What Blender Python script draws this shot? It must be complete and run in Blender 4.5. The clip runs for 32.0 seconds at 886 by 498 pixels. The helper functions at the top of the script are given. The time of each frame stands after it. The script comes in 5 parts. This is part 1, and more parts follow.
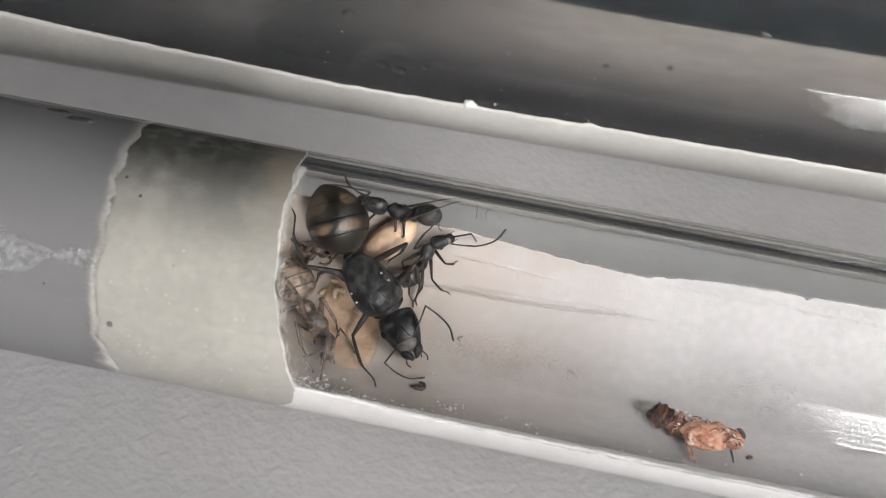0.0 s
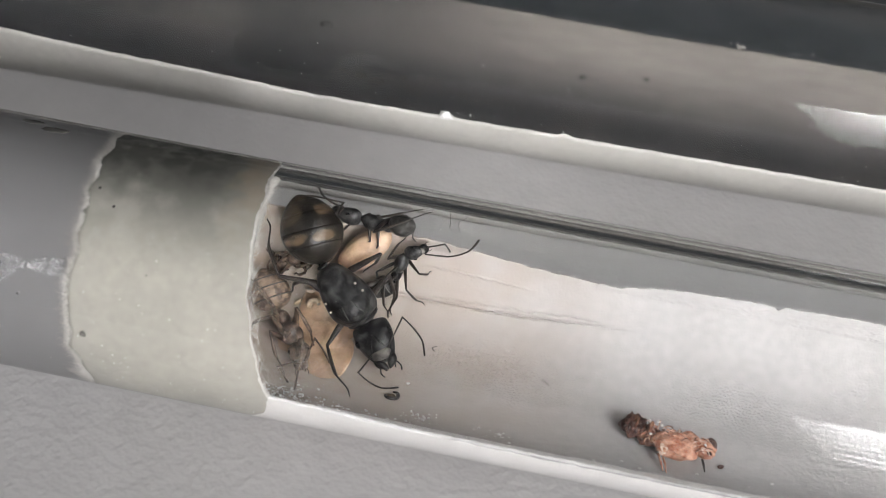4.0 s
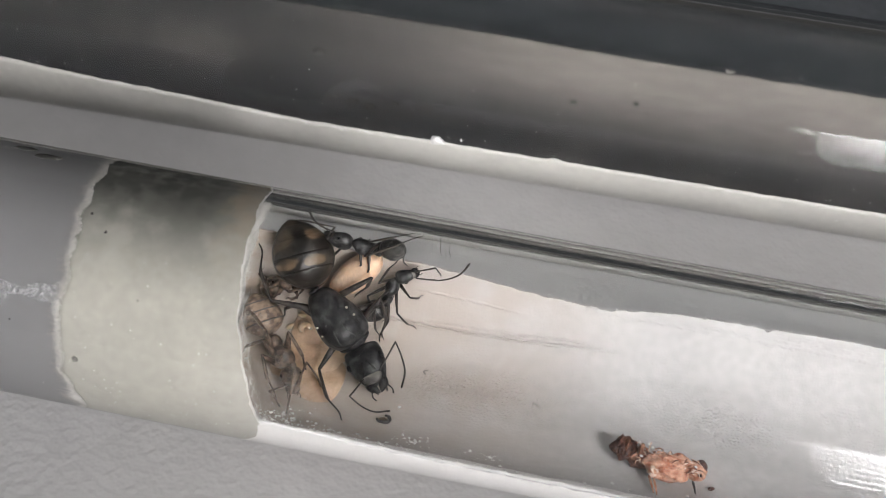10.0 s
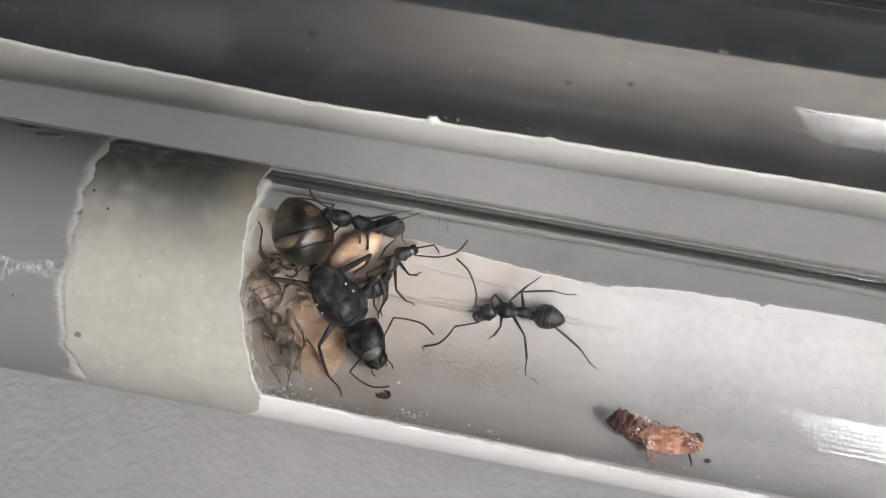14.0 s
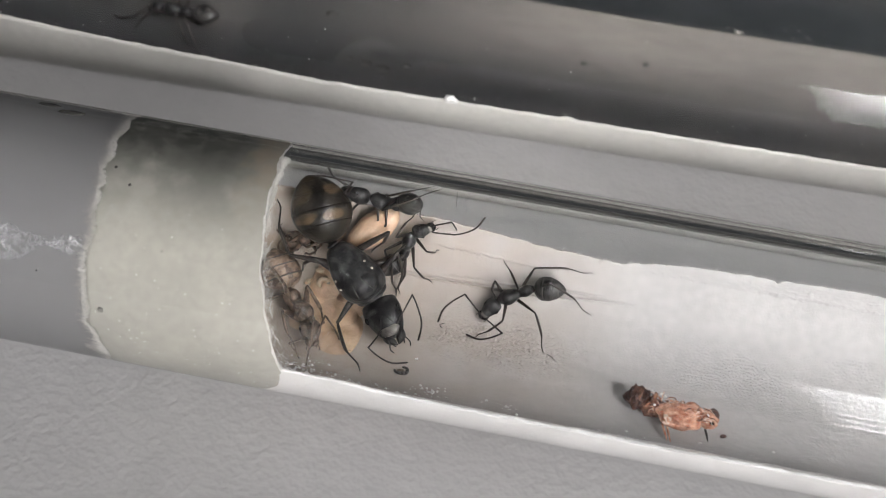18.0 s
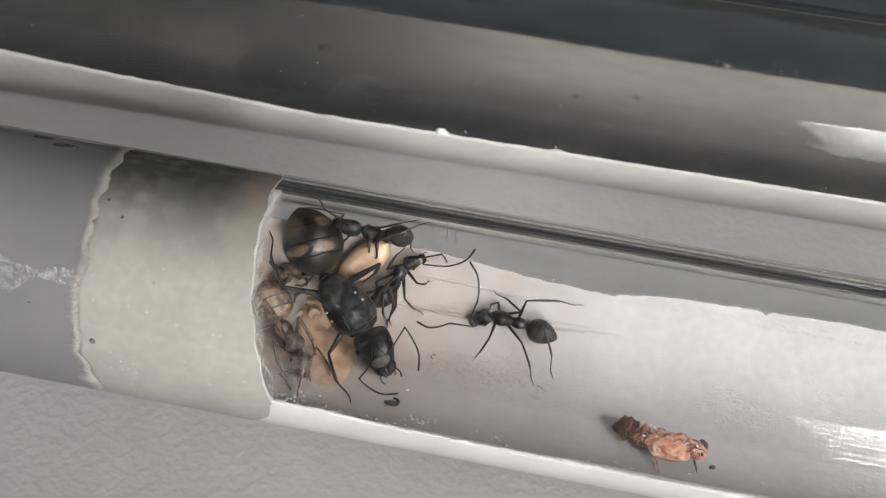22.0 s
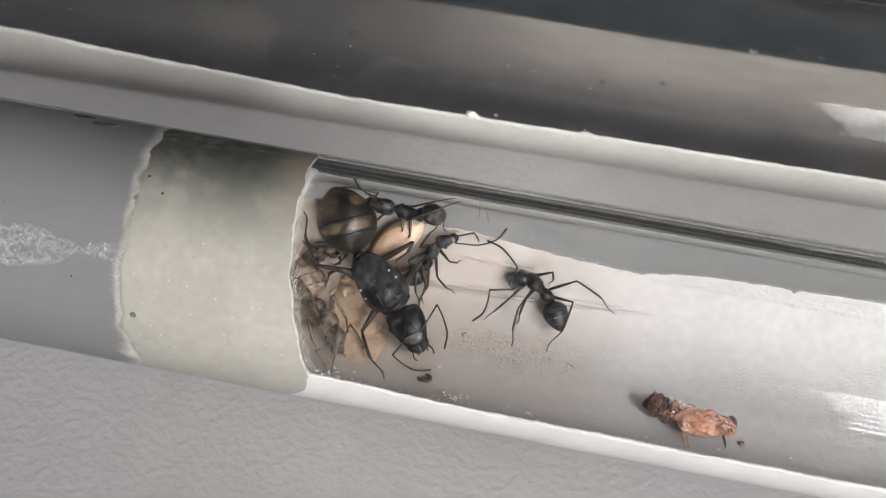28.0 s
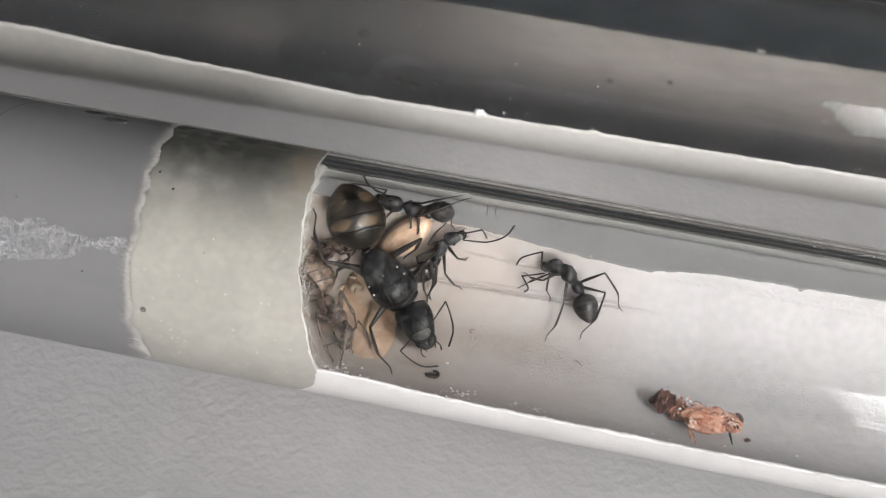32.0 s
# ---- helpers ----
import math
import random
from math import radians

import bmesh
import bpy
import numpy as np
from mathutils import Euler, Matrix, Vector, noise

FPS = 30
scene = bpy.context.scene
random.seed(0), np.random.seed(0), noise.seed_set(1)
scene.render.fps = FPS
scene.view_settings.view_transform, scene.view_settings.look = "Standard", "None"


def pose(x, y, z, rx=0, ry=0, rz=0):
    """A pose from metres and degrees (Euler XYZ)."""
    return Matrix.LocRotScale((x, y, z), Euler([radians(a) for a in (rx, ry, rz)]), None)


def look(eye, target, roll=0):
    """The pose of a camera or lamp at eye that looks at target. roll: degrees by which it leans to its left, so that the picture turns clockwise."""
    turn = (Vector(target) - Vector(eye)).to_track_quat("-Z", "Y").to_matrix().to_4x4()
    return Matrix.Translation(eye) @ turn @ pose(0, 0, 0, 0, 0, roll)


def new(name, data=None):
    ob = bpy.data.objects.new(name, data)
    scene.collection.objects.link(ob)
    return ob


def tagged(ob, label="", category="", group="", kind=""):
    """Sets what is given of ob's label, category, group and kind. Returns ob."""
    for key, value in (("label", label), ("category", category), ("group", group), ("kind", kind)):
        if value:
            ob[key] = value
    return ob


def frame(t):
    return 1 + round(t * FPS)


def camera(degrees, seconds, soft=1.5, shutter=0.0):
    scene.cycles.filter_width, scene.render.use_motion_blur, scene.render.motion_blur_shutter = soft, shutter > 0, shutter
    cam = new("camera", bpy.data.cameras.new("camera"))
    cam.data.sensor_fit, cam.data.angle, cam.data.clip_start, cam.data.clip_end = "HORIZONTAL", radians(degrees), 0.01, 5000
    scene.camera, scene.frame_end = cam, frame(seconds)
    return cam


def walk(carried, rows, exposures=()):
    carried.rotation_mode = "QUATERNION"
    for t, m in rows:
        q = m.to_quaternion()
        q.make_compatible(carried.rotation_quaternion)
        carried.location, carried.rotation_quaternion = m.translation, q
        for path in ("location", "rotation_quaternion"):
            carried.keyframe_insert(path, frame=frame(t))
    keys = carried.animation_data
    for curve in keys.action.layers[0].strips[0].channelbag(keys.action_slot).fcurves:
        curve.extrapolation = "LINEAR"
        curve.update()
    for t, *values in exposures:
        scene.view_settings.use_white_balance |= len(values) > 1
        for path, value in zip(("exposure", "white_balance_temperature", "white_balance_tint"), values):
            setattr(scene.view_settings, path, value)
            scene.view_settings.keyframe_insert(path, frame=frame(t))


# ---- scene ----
# Millimetres in the plan; part() and thing() turn them into metres.
MM = 0.001
cam = camera(39.6, 32.0, soft=0.4)
PATH = [
    (0.0, -0.305, -43.889, 70.469, 37.890, -2.943, 11.451),
    (0.5, -0.347, -44.399, 70.574, 38.011, -3.018, 11.558),
    (1.0, -0.291, -44.219, 70.367, 37.939, -2.990, 11.473),
    (1.5, -0.171, -43.484, 70.588, 37.853, -3.126, 11.468),
    (2.0, 0.367, -43.522, 70.643, 38.033, -3.187, 11.285),
    (2.5, 0.828, -43.383, 70.786, 38.222, -3.240, 11.291),
    (3.0, 0.845, -43.445, 70.948, 38.315, -3.176, 11.296),
    (3.5, 0.878, -43.894, 70.971, 38.313, -3.197, 11.334),
    (5.5, 1.354, -43.505, 70.808, 38.283, -3.215, 11.102),
    (6.0, 1.466, -43.558, 71.119, 38.214, -3.144, 11.161),
    (6.5, 1.486, -43.734, 71.330, 38.488, -3.193, 11.111),
    (7.0, 1.199, -44.746, 71.356, 39.081, -2.890, 11.244),
    (7.5, 1.068, -44.645, 71.555, 39.356, -2.988, 11.189),
    (8.0, 1.165, -44.537, 71.482, 39.554, -2.934, 11.214),
    (8.5, 1.213, -44.580, 71.444, 39.671, -2.925, 11.240),
    (9.0, 1.065, -44.533, 71.432, 39.634, -3.007, 11.203),
    (9.5, 0.677, -45.345, 71.341, 39.760, -2.844, 11.324),
    (10.0, 1.618, -44.087, 71.353, 39.479, -3.030, 11.079),
    (10.5, 1.456, -44.259, 71.356, 39.358, -3.174, 10.922),
    (11.0, 1.874, -44.638, 71.496, 39.316, -2.985, 11.017),
    (11.5, 1.697, -44.633, 71.232, 39.000, -3.076, 10.933),
    (12.0, 1.511, -44.582, 71.166, 38.748, -3.186, 10.897),
    (12.5, 1.346, -45.028, 71.315, 39.067, -3.133, 10.847),
    (13.0, 1.473, -45.587, 71.335, 39.132, -2.986, 10.923),
    (13.5, 1.426, -45.660, 71.302, 39.330, -3.136, 10.678),
    (14.0, 1.321, -45.586, 71.222, 39.244, -3.260, 10.584),
    (14.5, 1.359, -45.526, 71.262, 39.157, -3.216, 10.590),
    (16.5, 1.411, -45.348, 70.953, 38.591, -3.220, 10.458),
    (17.0, 1.264, -45.245, 70.956, 38.446, -3.226, 10.449),
    (17.5, 0.800, -46.378, 70.858, 38.569, -3.025, 10.832),
    (18.0, 0.976, -46.705, 71.138, 38.757, -2.917, 10.855),
    (18.5, 0.867, -46.720, 71.138, 38.865, -2.998, 10.834),
    (19.0, 1.064, -46.873, 71.322, 39.064, -2.914, 10.886),
    (19.5, 1.397, -46.897, 71.396, 39.320, -3.029, 10.716),
    (20.0, 1.719, -46.607, 71.508, 39.397, -3.054, 10.684),
    (20.5, 1.493, -46.549, 71.355, 39.769, -2.910, 10.827),
    (21.0, 1.333, -47.025, 71.799, 40.096, -3.056, 10.735),
    (21.5, 1.791, -46.728, 71.671, 40.113, -2.801, 10.938),
    (22.0, 1.567, -46.967, 71.708, 40.198, -2.959, 10.817),
    (22.5, 1.307, -47.428, 71.607, 40.171, -2.841, 11.027),
    (23.0, 1.004, -47.346, 71.559, 40.128, -3.005, 10.973),
    (23.5, 1.467, -47.634, 71.747, 40.421, -2.752, 11.047),
    (24.0, 1.518, -47.724, 71.719, 40.382, -2.770, 10.966),
    (24.5, 1.343, -47.471, 71.804, 40.357, -2.897, 10.776),
    (25.0, 1.026, -47.449, 71.661, 40.356, -2.934, 10.757),
    (25.5, 1.095, -47.538, 71.789, 40.412, -2.853, 10.792),
    (27.5, 0.658, -49.258, 71.437, 40.308, -2.539, 11.250),
    (28.0, 0.604, -49.316, 71.509, 40.350, -2.623, 11.258),
    (28.5, 0.701, -49.268, 71.662, 40.328, -2.509, 11.266),
    (29.0, 0.795, -49.403, 71.764, 40.469, -2.497, 11.292),
    (29.5, 0.764, -49.494, 71.864, 40.569, -2.501, 11.269),
    (30.0, 0.553, -49.237, 71.665, 40.343, -2.661, 11.342),
    (30.5, 0.171, -49.956, 71.679, 40.277, -2.534, 11.727),
    (31.0, 0.033, -50.103, 71.577, 40.247, -2.463, 11.834),
    (31.5, 0.058, -50.202, 71.677, 40.279, -2.510, 11.811),
    (32.0, 0.543, -49.857, 71.632, 40.400, -2.562, 11.598),
]
cam.data.dof.use_dof, cam.data.dof.focus_distance, cam.data.dof.aperture_fstop = True, 0.0805, 46.0
walk(cam, [(t, pose(x * MM, y * MM, z * MM, a, b, c)) for t, x, y, z, a, b, c in PATH],
     [(0.0, 0.0), (7.0, -0.02), (13.0, -0.04), (20.0, -0.09), (23.0, -0.02), (26.0, 0.03), (32.0, 0.05)])

# ---------- light ----------
world = bpy.data.worlds.new("world")
world.use_nodes = True
scene.world = world
sky = world.node_tree.nodes.new("ShaderNodeTexSky")
sky.sky_type, sky.sun_disc, sky.sun_elevation, sky.sun_rotation = "NISHITA", False, radians(35), radians(200)
world.node_tree.links.new(sky.outputs[0], world.node_tree.nodes["Background"].inputs[0])
world.node_tree.nodes["Background"].inputs[1].default_value = 0.1


def area_lamp(name, m, width, height, watts, colour):
    data = bpy.data.lights.new(name, "AREA")
    data.shape, data.size, data.size_y, data.energy, data.color = "RECTANGLE", width, height, watts, colour
    ob = new(name, data)
    ob.matrix_world = m
    return ob


# daylight in the window's opening, behind the slatted blind
area_lamp("window_daylight", look((0.362, -0.852, 0.312), (0.1, 0.0, 0.045)), 0.29, 0.487, 13.0, (1.0, 0.975, 0.985))
# unseen lamp added to lift the tube floor, in an opening made for it
area_lamp("added_upper_light", look((0.95, -0.86, 1.36), (0.0, 0.0, 0.0)), 0.3, 0.3, 25.5, (1.0, 0.978, 0.99))


# ---------- materials ----------
def material(name, base, rough=0.5, metal=0.0, second=None, scale=1.0, mix=(0.4, 0.6), detail=4.0, bump=0.0, bump_scale=None,
             spec=0.5, sheen=0.0, sub=0.0, fine=0.12, coat=0.0, bump_dist=0.0001, stretch=(1, 1, 1), bump_detail=3.0):
    """Two colours by a noise whose features are `scale` millimetres wide, a finer grain over it, and relief."""
    m = bpy.data.materials.new(name)
    m.use_nodes = True
    n, l = m.node_tree.nodes, m.node_tree.links
    b = n["Principled BSDF"]
    b.inputs["Roughness"].default_value, b.inputs["Metallic"].default_value = rough, metal
    b.inputs["Specular IOR Level"].default_value = spec
    b.inputs["Coat Weight"].default_value = coat
    if sub:
        b.inputs["Subsurface Weight"].default_value = sub
        b.inputs["Subsurface Radius"].default_value = (0.0012, 0.0008, 0.0005)
        b.inputs["Subsurface Scale"].default_value = 1.0
    co = n.new("ShaderNodeTexCoord")
    mp = n.new("ShaderNodeMapping")
    mp.inputs["Scale"].default_value = stretch
    l.new(co.outputs["Object"], mp.inputs[0])
    big = n.new("ShaderNodeTexNoise")
    big.inputs["Scale"].default_value, big.inputs["Detail"].default_value = 1000 / scale, detail
    l.new(mp.outputs[0], big.inputs["Vector"])
    ramp = n.new("ShaderNodeMapRange")
    ramp.inputs[1].default_value, ramp.inputs[2].default_value = mix
    l.new(big.outputs[0], ramp.inputs[0])
    col = n.new("ShaderNodeMix")
    col.data_type = "RGBA"
    col.inputs[6].default_value = (*base, 1)
    col.inputs[7].default_value = (*(second or [c * 0.8 for c in base]), 1)
    l.new(ramp.outputs[0], col.inputs[0])
    small = n.new("ShaderNodeTexNoise")
    small.inputs["Scale"].default_value, small.inputs["Detail"].default_value = 9000 / scale, 3
    l.new(mp.outputs[0], small.inputs["Vector"])
    grain = n.new("ShaderNodeMapRange")
    grain.inputs[1].default_value, grain.inputs[2].default_value = 0.3, 0.7
    grain.inputs[3].default_value, grain.inputs[4].default_value = 1 - fine, 1 + fine
    l.new(small.outputs[0], grain.inputs[0])
    mul = n.new("ShaderNodeMix")
    mul.data_type, mul.blend_type = "RGBA", "MULTIPLY"
    mul.inputs[0].default_value = 1
    l.new(col.outputs[2], mul.inputs[6])
    l.new(grain.outputs[0], mul.inputs[7])
    l.new(mul.outputs[2], b.inputs["Base Color"])
    if bump:
        rel = n.new("ShaderNodeTexNoise")
        rel.inputs["Scale"].default_value, rel.inputs["Detail"].default_value = 1000 / (bump_scale or scale), bump_detail
        l.new(mp.outputs[0], rel.inputs["Vector"])
        bp = n.new("ShaderNodeBump")
        bp.inputs["Strength"].default_value, bp.inputs["Distance"].default_value = bump, bump_dist
        l.new(rel.outputs[0], bp.inputs["Height"])
        l.new(bp.outputs[0], b.inputs["Normal"])
    return m


def glass(name, ior, colour=(1, 1, 1), rough=0.0):
    m = bpy.data.materials.new(name)
    m.use_nodes = True
    n, l = m.node_tree.nodes, m.node_tree.links
    n.remove(n["Principled BSDF"])
    g = n.new("ShaderNodeBsdfGlass")
    g.inputs["IOR"].default_value, g.inputs["Color"].default_value, g.inputs["Roughness"].default_value = ior, (*colour, 1), rough
    l.new(g.outputs[0], n["Material Output"].inputs[0])
    return m


def slightly_rippled(m, rough):
    """Splits a glass into what passes and what mirrors, and softens the mirrored part alone."""
    n, l = m.node_tree.nodes, m.node_tree.links
    g = n["Glass BSDF"]
    fr, ref, gl, mx = n.new("ShaderNodeFresnel"), n.new("ShaderNodeBsdfRefraction"), n.new("ShaderNodeBsdfGlossy"), n.new("ShaderNodeMixShader")
    ior = g.inputs["IOR"].default_value
    fr.inputs["IOR"].default_value, ref.inputs["IOR"].default_value = ior, ior
    ref.inputs["Roughness"].default_value, gl.inputs["Roughness"].default_value = 0.0, rough
    ref.inputs["Color"].default_value = g.inputs["Color"].default_value
    l.new(fr.outputs[0], mx.inputs[0])
    l.new(ref.outputs[0], mx.inputs[1])
    l.new(gl.outputs[0], mx.inputs[2])
    l.new(mx.outputs[0], n["Material Output"].inputs[0])
    n.remove(g)
    return m


def haze(name, colour, scale, low, high, most):
    """A thin film that covers in patches: diffuse where the noise is high, clear elsewhere."""
    m = bpy.data.materials.new(name)
    m.use_nodes = True
    n, l = m.node_tree.nodes, m.node_tree.links
    n.remove(n["Principled BSDF"])
    co, noise_, rng = n.new("ShaderNodeTexCoord"), n.new("ShaderNodeTexNoise"), n.new("ShaderNodeMapRange")
    noise_.inputs["Scale"].default_value, noise_.inputs["Detail"].default_value = 1000 / scale, 8
    l.new(co.outputs["Object"], noise_.inputs["Vector"])
    rng.inputs[1].default_value, rng.inputs[2].default_value, rng.inputs[4].default_value = low, high, most
    l.new(noise_.outputs[0], rng.inputs[0])
    d, t, mx = n.new("ShaderNodeBsdfDiffuse"), n.new("ShaderNodeBsdfTransparent"), n.new("ShaderNodeMixShader")
    d.inputs[0].default_value = (*colour, 1)
    l.new(rng.outputs[0], mx.inputs[0])
    l.new(t.outputs[0], mx.inputs[1])
    l.new(d.outputs[0], mx.inputs[2])
    l.new(mx.outputs[0], n["Material Output"].inputs[0])
    return m


def node_math(n, l, op, a, b):
    m = n.new("ShaderNodeMath")
    m.operation, m.use_clamp = op, True
    for i, v in enumerate((a, b)):
        if isinstance(v, (int, float)):
            m.inputs[i].default_value = v
        else:
            l.new(v, m.inputs[i])
    return m.outputs[0]


def node_range(n, l, source, a, b, c=0.0, d=1.0):
    m = n.new("ShaderNodeMapRange")
    m.interpolation_type = "SMOOTHSTEP"
    for i, v in enumerate((a, b, c, d)):
        m.inputs[i + 1].default_value = v
    l.new(source, m.inputs[0])
    return m.outputs[0]


def stained_or_shaded(m, colour, box_x, box_y, scale, most, warping=4.0, least=0.45):
    """Lays a soft-edged stain or painted shade over a material: full between the inner numbers of box_x (mm along the
    tube) and past box_y, broken up by noise.
    """
    n, l = m.node_tree.nodes, m.node_tree.links
    b = n["Principled BSDF"]
    was = b.inputs["Base Color"].links[0].from_socket
    co, sep, ns = n.new("ShaderNodeTexCoord"), n.new("ShaderNodeSeparateXYZ"), n.new("ShaderNodeTexNoise")
    ns.inputs["Scale"].default_value, ns.inputs["Detail"].default_value = 1000 / scale, 6
    l.new(co.outputs["Object"], ns.inputs["Vector"])
    warp = n.new("ShaderNodeVectorMath")
    warp.operation = "MULTIPLY_ADD"
    warp.inputs[1].default_value = (warping * MM,) * 3
    l.new(ns.outputs["Color"], warp.inputs[0])
    l.new(co.outputs["Object"], warp.inputs[2])
    l.new(warp.outputs[0], sep.inputs[0])
    f = node_range(n, l, sep.outputs[0], box_x[0] * MM, box_x[1] * MM)
    f = node_math(n, l, "MULTIPLY", f, node_range(n, l, sep.outputs[0], box_x[3] * MM, box_x[2] * MM))
    f = node_math(n, l, "MULTIPLY", f, node_range(n, l, sep.outputs[1], box_y[0] * MM, box_y[1] * MM))
    f = node_math(n, l, "MULTIPLY", f, node_range(n, l, ns.outputs[0], 0.34, 0.58, least * most, most))
    mx = n.new("ShaderNodeMix")
    mx.data_type = "RGBA"
    l.new(f, mx.inputs[0])
    l.new(was, mx.inputs[6])
    mx.inputs[7].default_value = (*colour, 1)
    l.new(mx.outputs[2], b.inputs["Base Color"])
    return m


def blotched(m, colour, spots, warping, most):
    """Lays soft uneven blotches over a material: spots of (x, y, half length, half width) in mm on the part's upper side."""
    n, l = m.node_tree.nodes, m.node_tree.links
    b = n["Principled BSDF"]
    was = b.inputs["Base Color"].links[0].from_socket
    co, sep, ns, warp = n.new("ShaderNodeTexCoord"), n.new("ShaderNodeSeparateXYZ"), n.new("ShaderNodeTexNoise"), n.new("ShaderNodeVectorMath")
    ns.inputs["Scale"].default_value, ns.inputs["Detail"].default_value = 1100, 5
    l.new(co.outputs["Object"], ns.inputs["Vector"])
    warp.operation = "MULTIPLY_ADD"
    warp.inputs[1].default_value = (warping * MM,) * 3
    l.new(ns.outputs["Color"], warp.inputs[0])
    l.new(co.outputs["Object"], warp.inputs[2])
    l.new(warp.outputs[0], sep.inputs[0])
    total = 0.0
    for x, y, rx, ry in spots:
        d = []
        for axis, c, r in ((0, x, rx), (1, y, ry)):
            shift, scaled, square = n.new("ShaderNodeMath"), n.new("ShaderNodeMath"), n.new("ShaderNodeMath")
            shift.operation, scaled.operation, square.operation = "SUBTRACT", "MULTIPLY", "POWER"
            shift.inputs[1].default_value, scaled.inputs[1].default_value, square.inputs[1].default_value = (c + warping * 0.5) * MM, 1000 / r, 2
            l.new(sep.outputs[axis], shift.inputs[0])
            l.new(shift.outputs[0], scaled.inputs[0])
            l.new(scaled.outputs[0], square.inputs[0])
            d.append(square.outputs[0])
        both = n.new("ShaderNodeMath")
        l.new(d[0], both.inputs[0])
        l.new(d[1], both.inputs[1])
        total = node_math(n, l, "ADD", total, node_range(n, l, both.outputs[0], 1.25, 0.6))
    f = node_math(n, l, "MULTIPLY", total, node_range(n, l, ns.outputs[0], 0.3, 0.5, 0.35 * most, most))
    mx = n.new("ShaderNodeMix")
    mx.data_type = "RGBA"
    l.new(f, mx.inputs[0])
    l.new(was, mx.inputs[6])
    mx.inputs[7].default_value = (*colour, 1)
    l.new(mx.outputs[2], b.inputs["Base Color"])
    return m


def translucent(m, share):
    """Lets a share of the light through a thin material."""
    n, l = m.node_tree.nodes, m.node_tree.links
    b = n["Principled BSDF"]
    t, mx = n.new("ShaderNodeBsdfTranslucent"), n.new("ShaderNodeMixShader")
    l.new(b.inputs["Base Color"].links[0].from_socket, t.inputs[0])
    mx.inputs[0].default_value = share
    l.new(b.outputs[0], mx.inputs[1])
    l.new(t.outputs[0], mx.inputs[2])
    l.new(mx.outputs[0], n["Material Output"].inputs[0])
    return m


def thinned(m, share):
    """Leaves a share of a thin coat clear."""
    n, l = m.node_tree.nodes, m.node_tree.links
    out = n["Material Output"].inputs[0]
    was = out.links[0].from_socket
    t, mx = n.new("ShaderNodeBsdfTransparent"), n.new("ShaderNodeMixShader")
    mx.inputs[0].default_value = share
    l.new(was, mx.inputs[1])
    l.new(t.outputs[0], mx.inputs[2])
    l.new(mx.outputs[0], out)
    return m


GLASS = slightly_rippled(glass("clear_glass", 1.5, (0.985, 0.992, 0.99)), 0.016)
WATER = glass("cloudy_water_in_glass", 1.333 / 1.5, (0.7, 0.7, 0.705), 0.3)  # the step from glass to water
cloud_nodes = WATER.node_tree.nodes
cloud, cloud_mix = cloud_nodes.new("ShaderNodeBsdfDiffuse"), cloud_nodes.new("ShaderNodeMixShader")
cloud.inputs[0].default_value, cloud_mix.inputs[0].default_value = (0.285, 0.284, 0.284, 1), 0.6
WATER.node_tree.links.new(cloud_nodes["Glass BSDF"].outputs[0], cloud_mix.inputs[1])
WATER.node_tree.links.new(cloud.outputs[0], cloud_mix.inputs[2])
WATER.node_tree.links.new(cloud_mix.outputs[0], cloud_nodes["Material Output"].inputs[0])
TABLE = material("white_textured_laminate", (0.465, 0.461, 0.455), 0.5, second=(0.44, 0.436, 0.431), scale=20, bump=0.33, bump_scale=0.6, bump_dist=0.0003, bump_detail=1.0, fine=0.03)
MAT = material("dark_slate_felt", (0.05, 0.055, 0.06), 0.9, second=(0.035, 0.04, 0.045), scale=6, bump=0.3, bump_scale=0.5)
PLASTER = translucent(stained_or_shaded(material("white_plaster", (0.515, 0.504, 0.496), 0.75, second=(0.485, 0.474, 0.466), scale=5, bump=0.4, bump_scale=0.3, bump_dist=0.0001, fine=0.07, bump_detail=6.0), (0.34, 0.262, 0.198), (-18.0, -15.5, -7.5, 0.5), (-5.6, -2.5), 2.0, 0.9, 4.0, 0.5), 0.2)
stained_or_shaded(PLASTER, (0.43, 0.378, 0.335), (-16.0, -12.0, 1.0, 13.0), (-9.0, -8.0), 3.0, 0.85, 5.0, 0.5)
# paler copy of the lining's plaster: brightness of the lit rim put into colour
PLASTER_THIN_LIT = thinned(translucent(material("thin_plaster_lit", (0.9, 0.885, 0.865), 0.75, second=(0.86, 0.845, 0.825), scale=2, bump=0.9, bump_scale=0.42, bump_dist=0.00011, fine=0.05), 0.35), 0.06)
PLASTER_CLEAN = translucent(material("clean_white_plaster", (0.62, 0.605, 0.565), 0.75, second=(0.58, 0.565, 0.53), scale=5, bump=0.5, bump_scale=0.35, bump_dist=0.00008, fine=0.04), 0.22)
# the residue's own tone, with shade painted in towards the left
BROWN_FILM = stained_or_shaded(material("residue_with_painted_shade", (0.125, 0.111, 0.1), 0.7, second=(0.095, 0.085, 0.077), scale=6, bump=0.4, bump_scale=0.6, stretch=(0.3, 1, 1), fine=0.1),
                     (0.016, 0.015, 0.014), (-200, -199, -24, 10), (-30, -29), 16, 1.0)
# darker grey on the floor and near side: shade put into the colour
stained_or_shaded(BROWN_FILM, (0.026, 0.026, 0.028), (-200, -199, 199, 200), (6.4, 1.4), 9, 0.95, 2.5, 0.75)
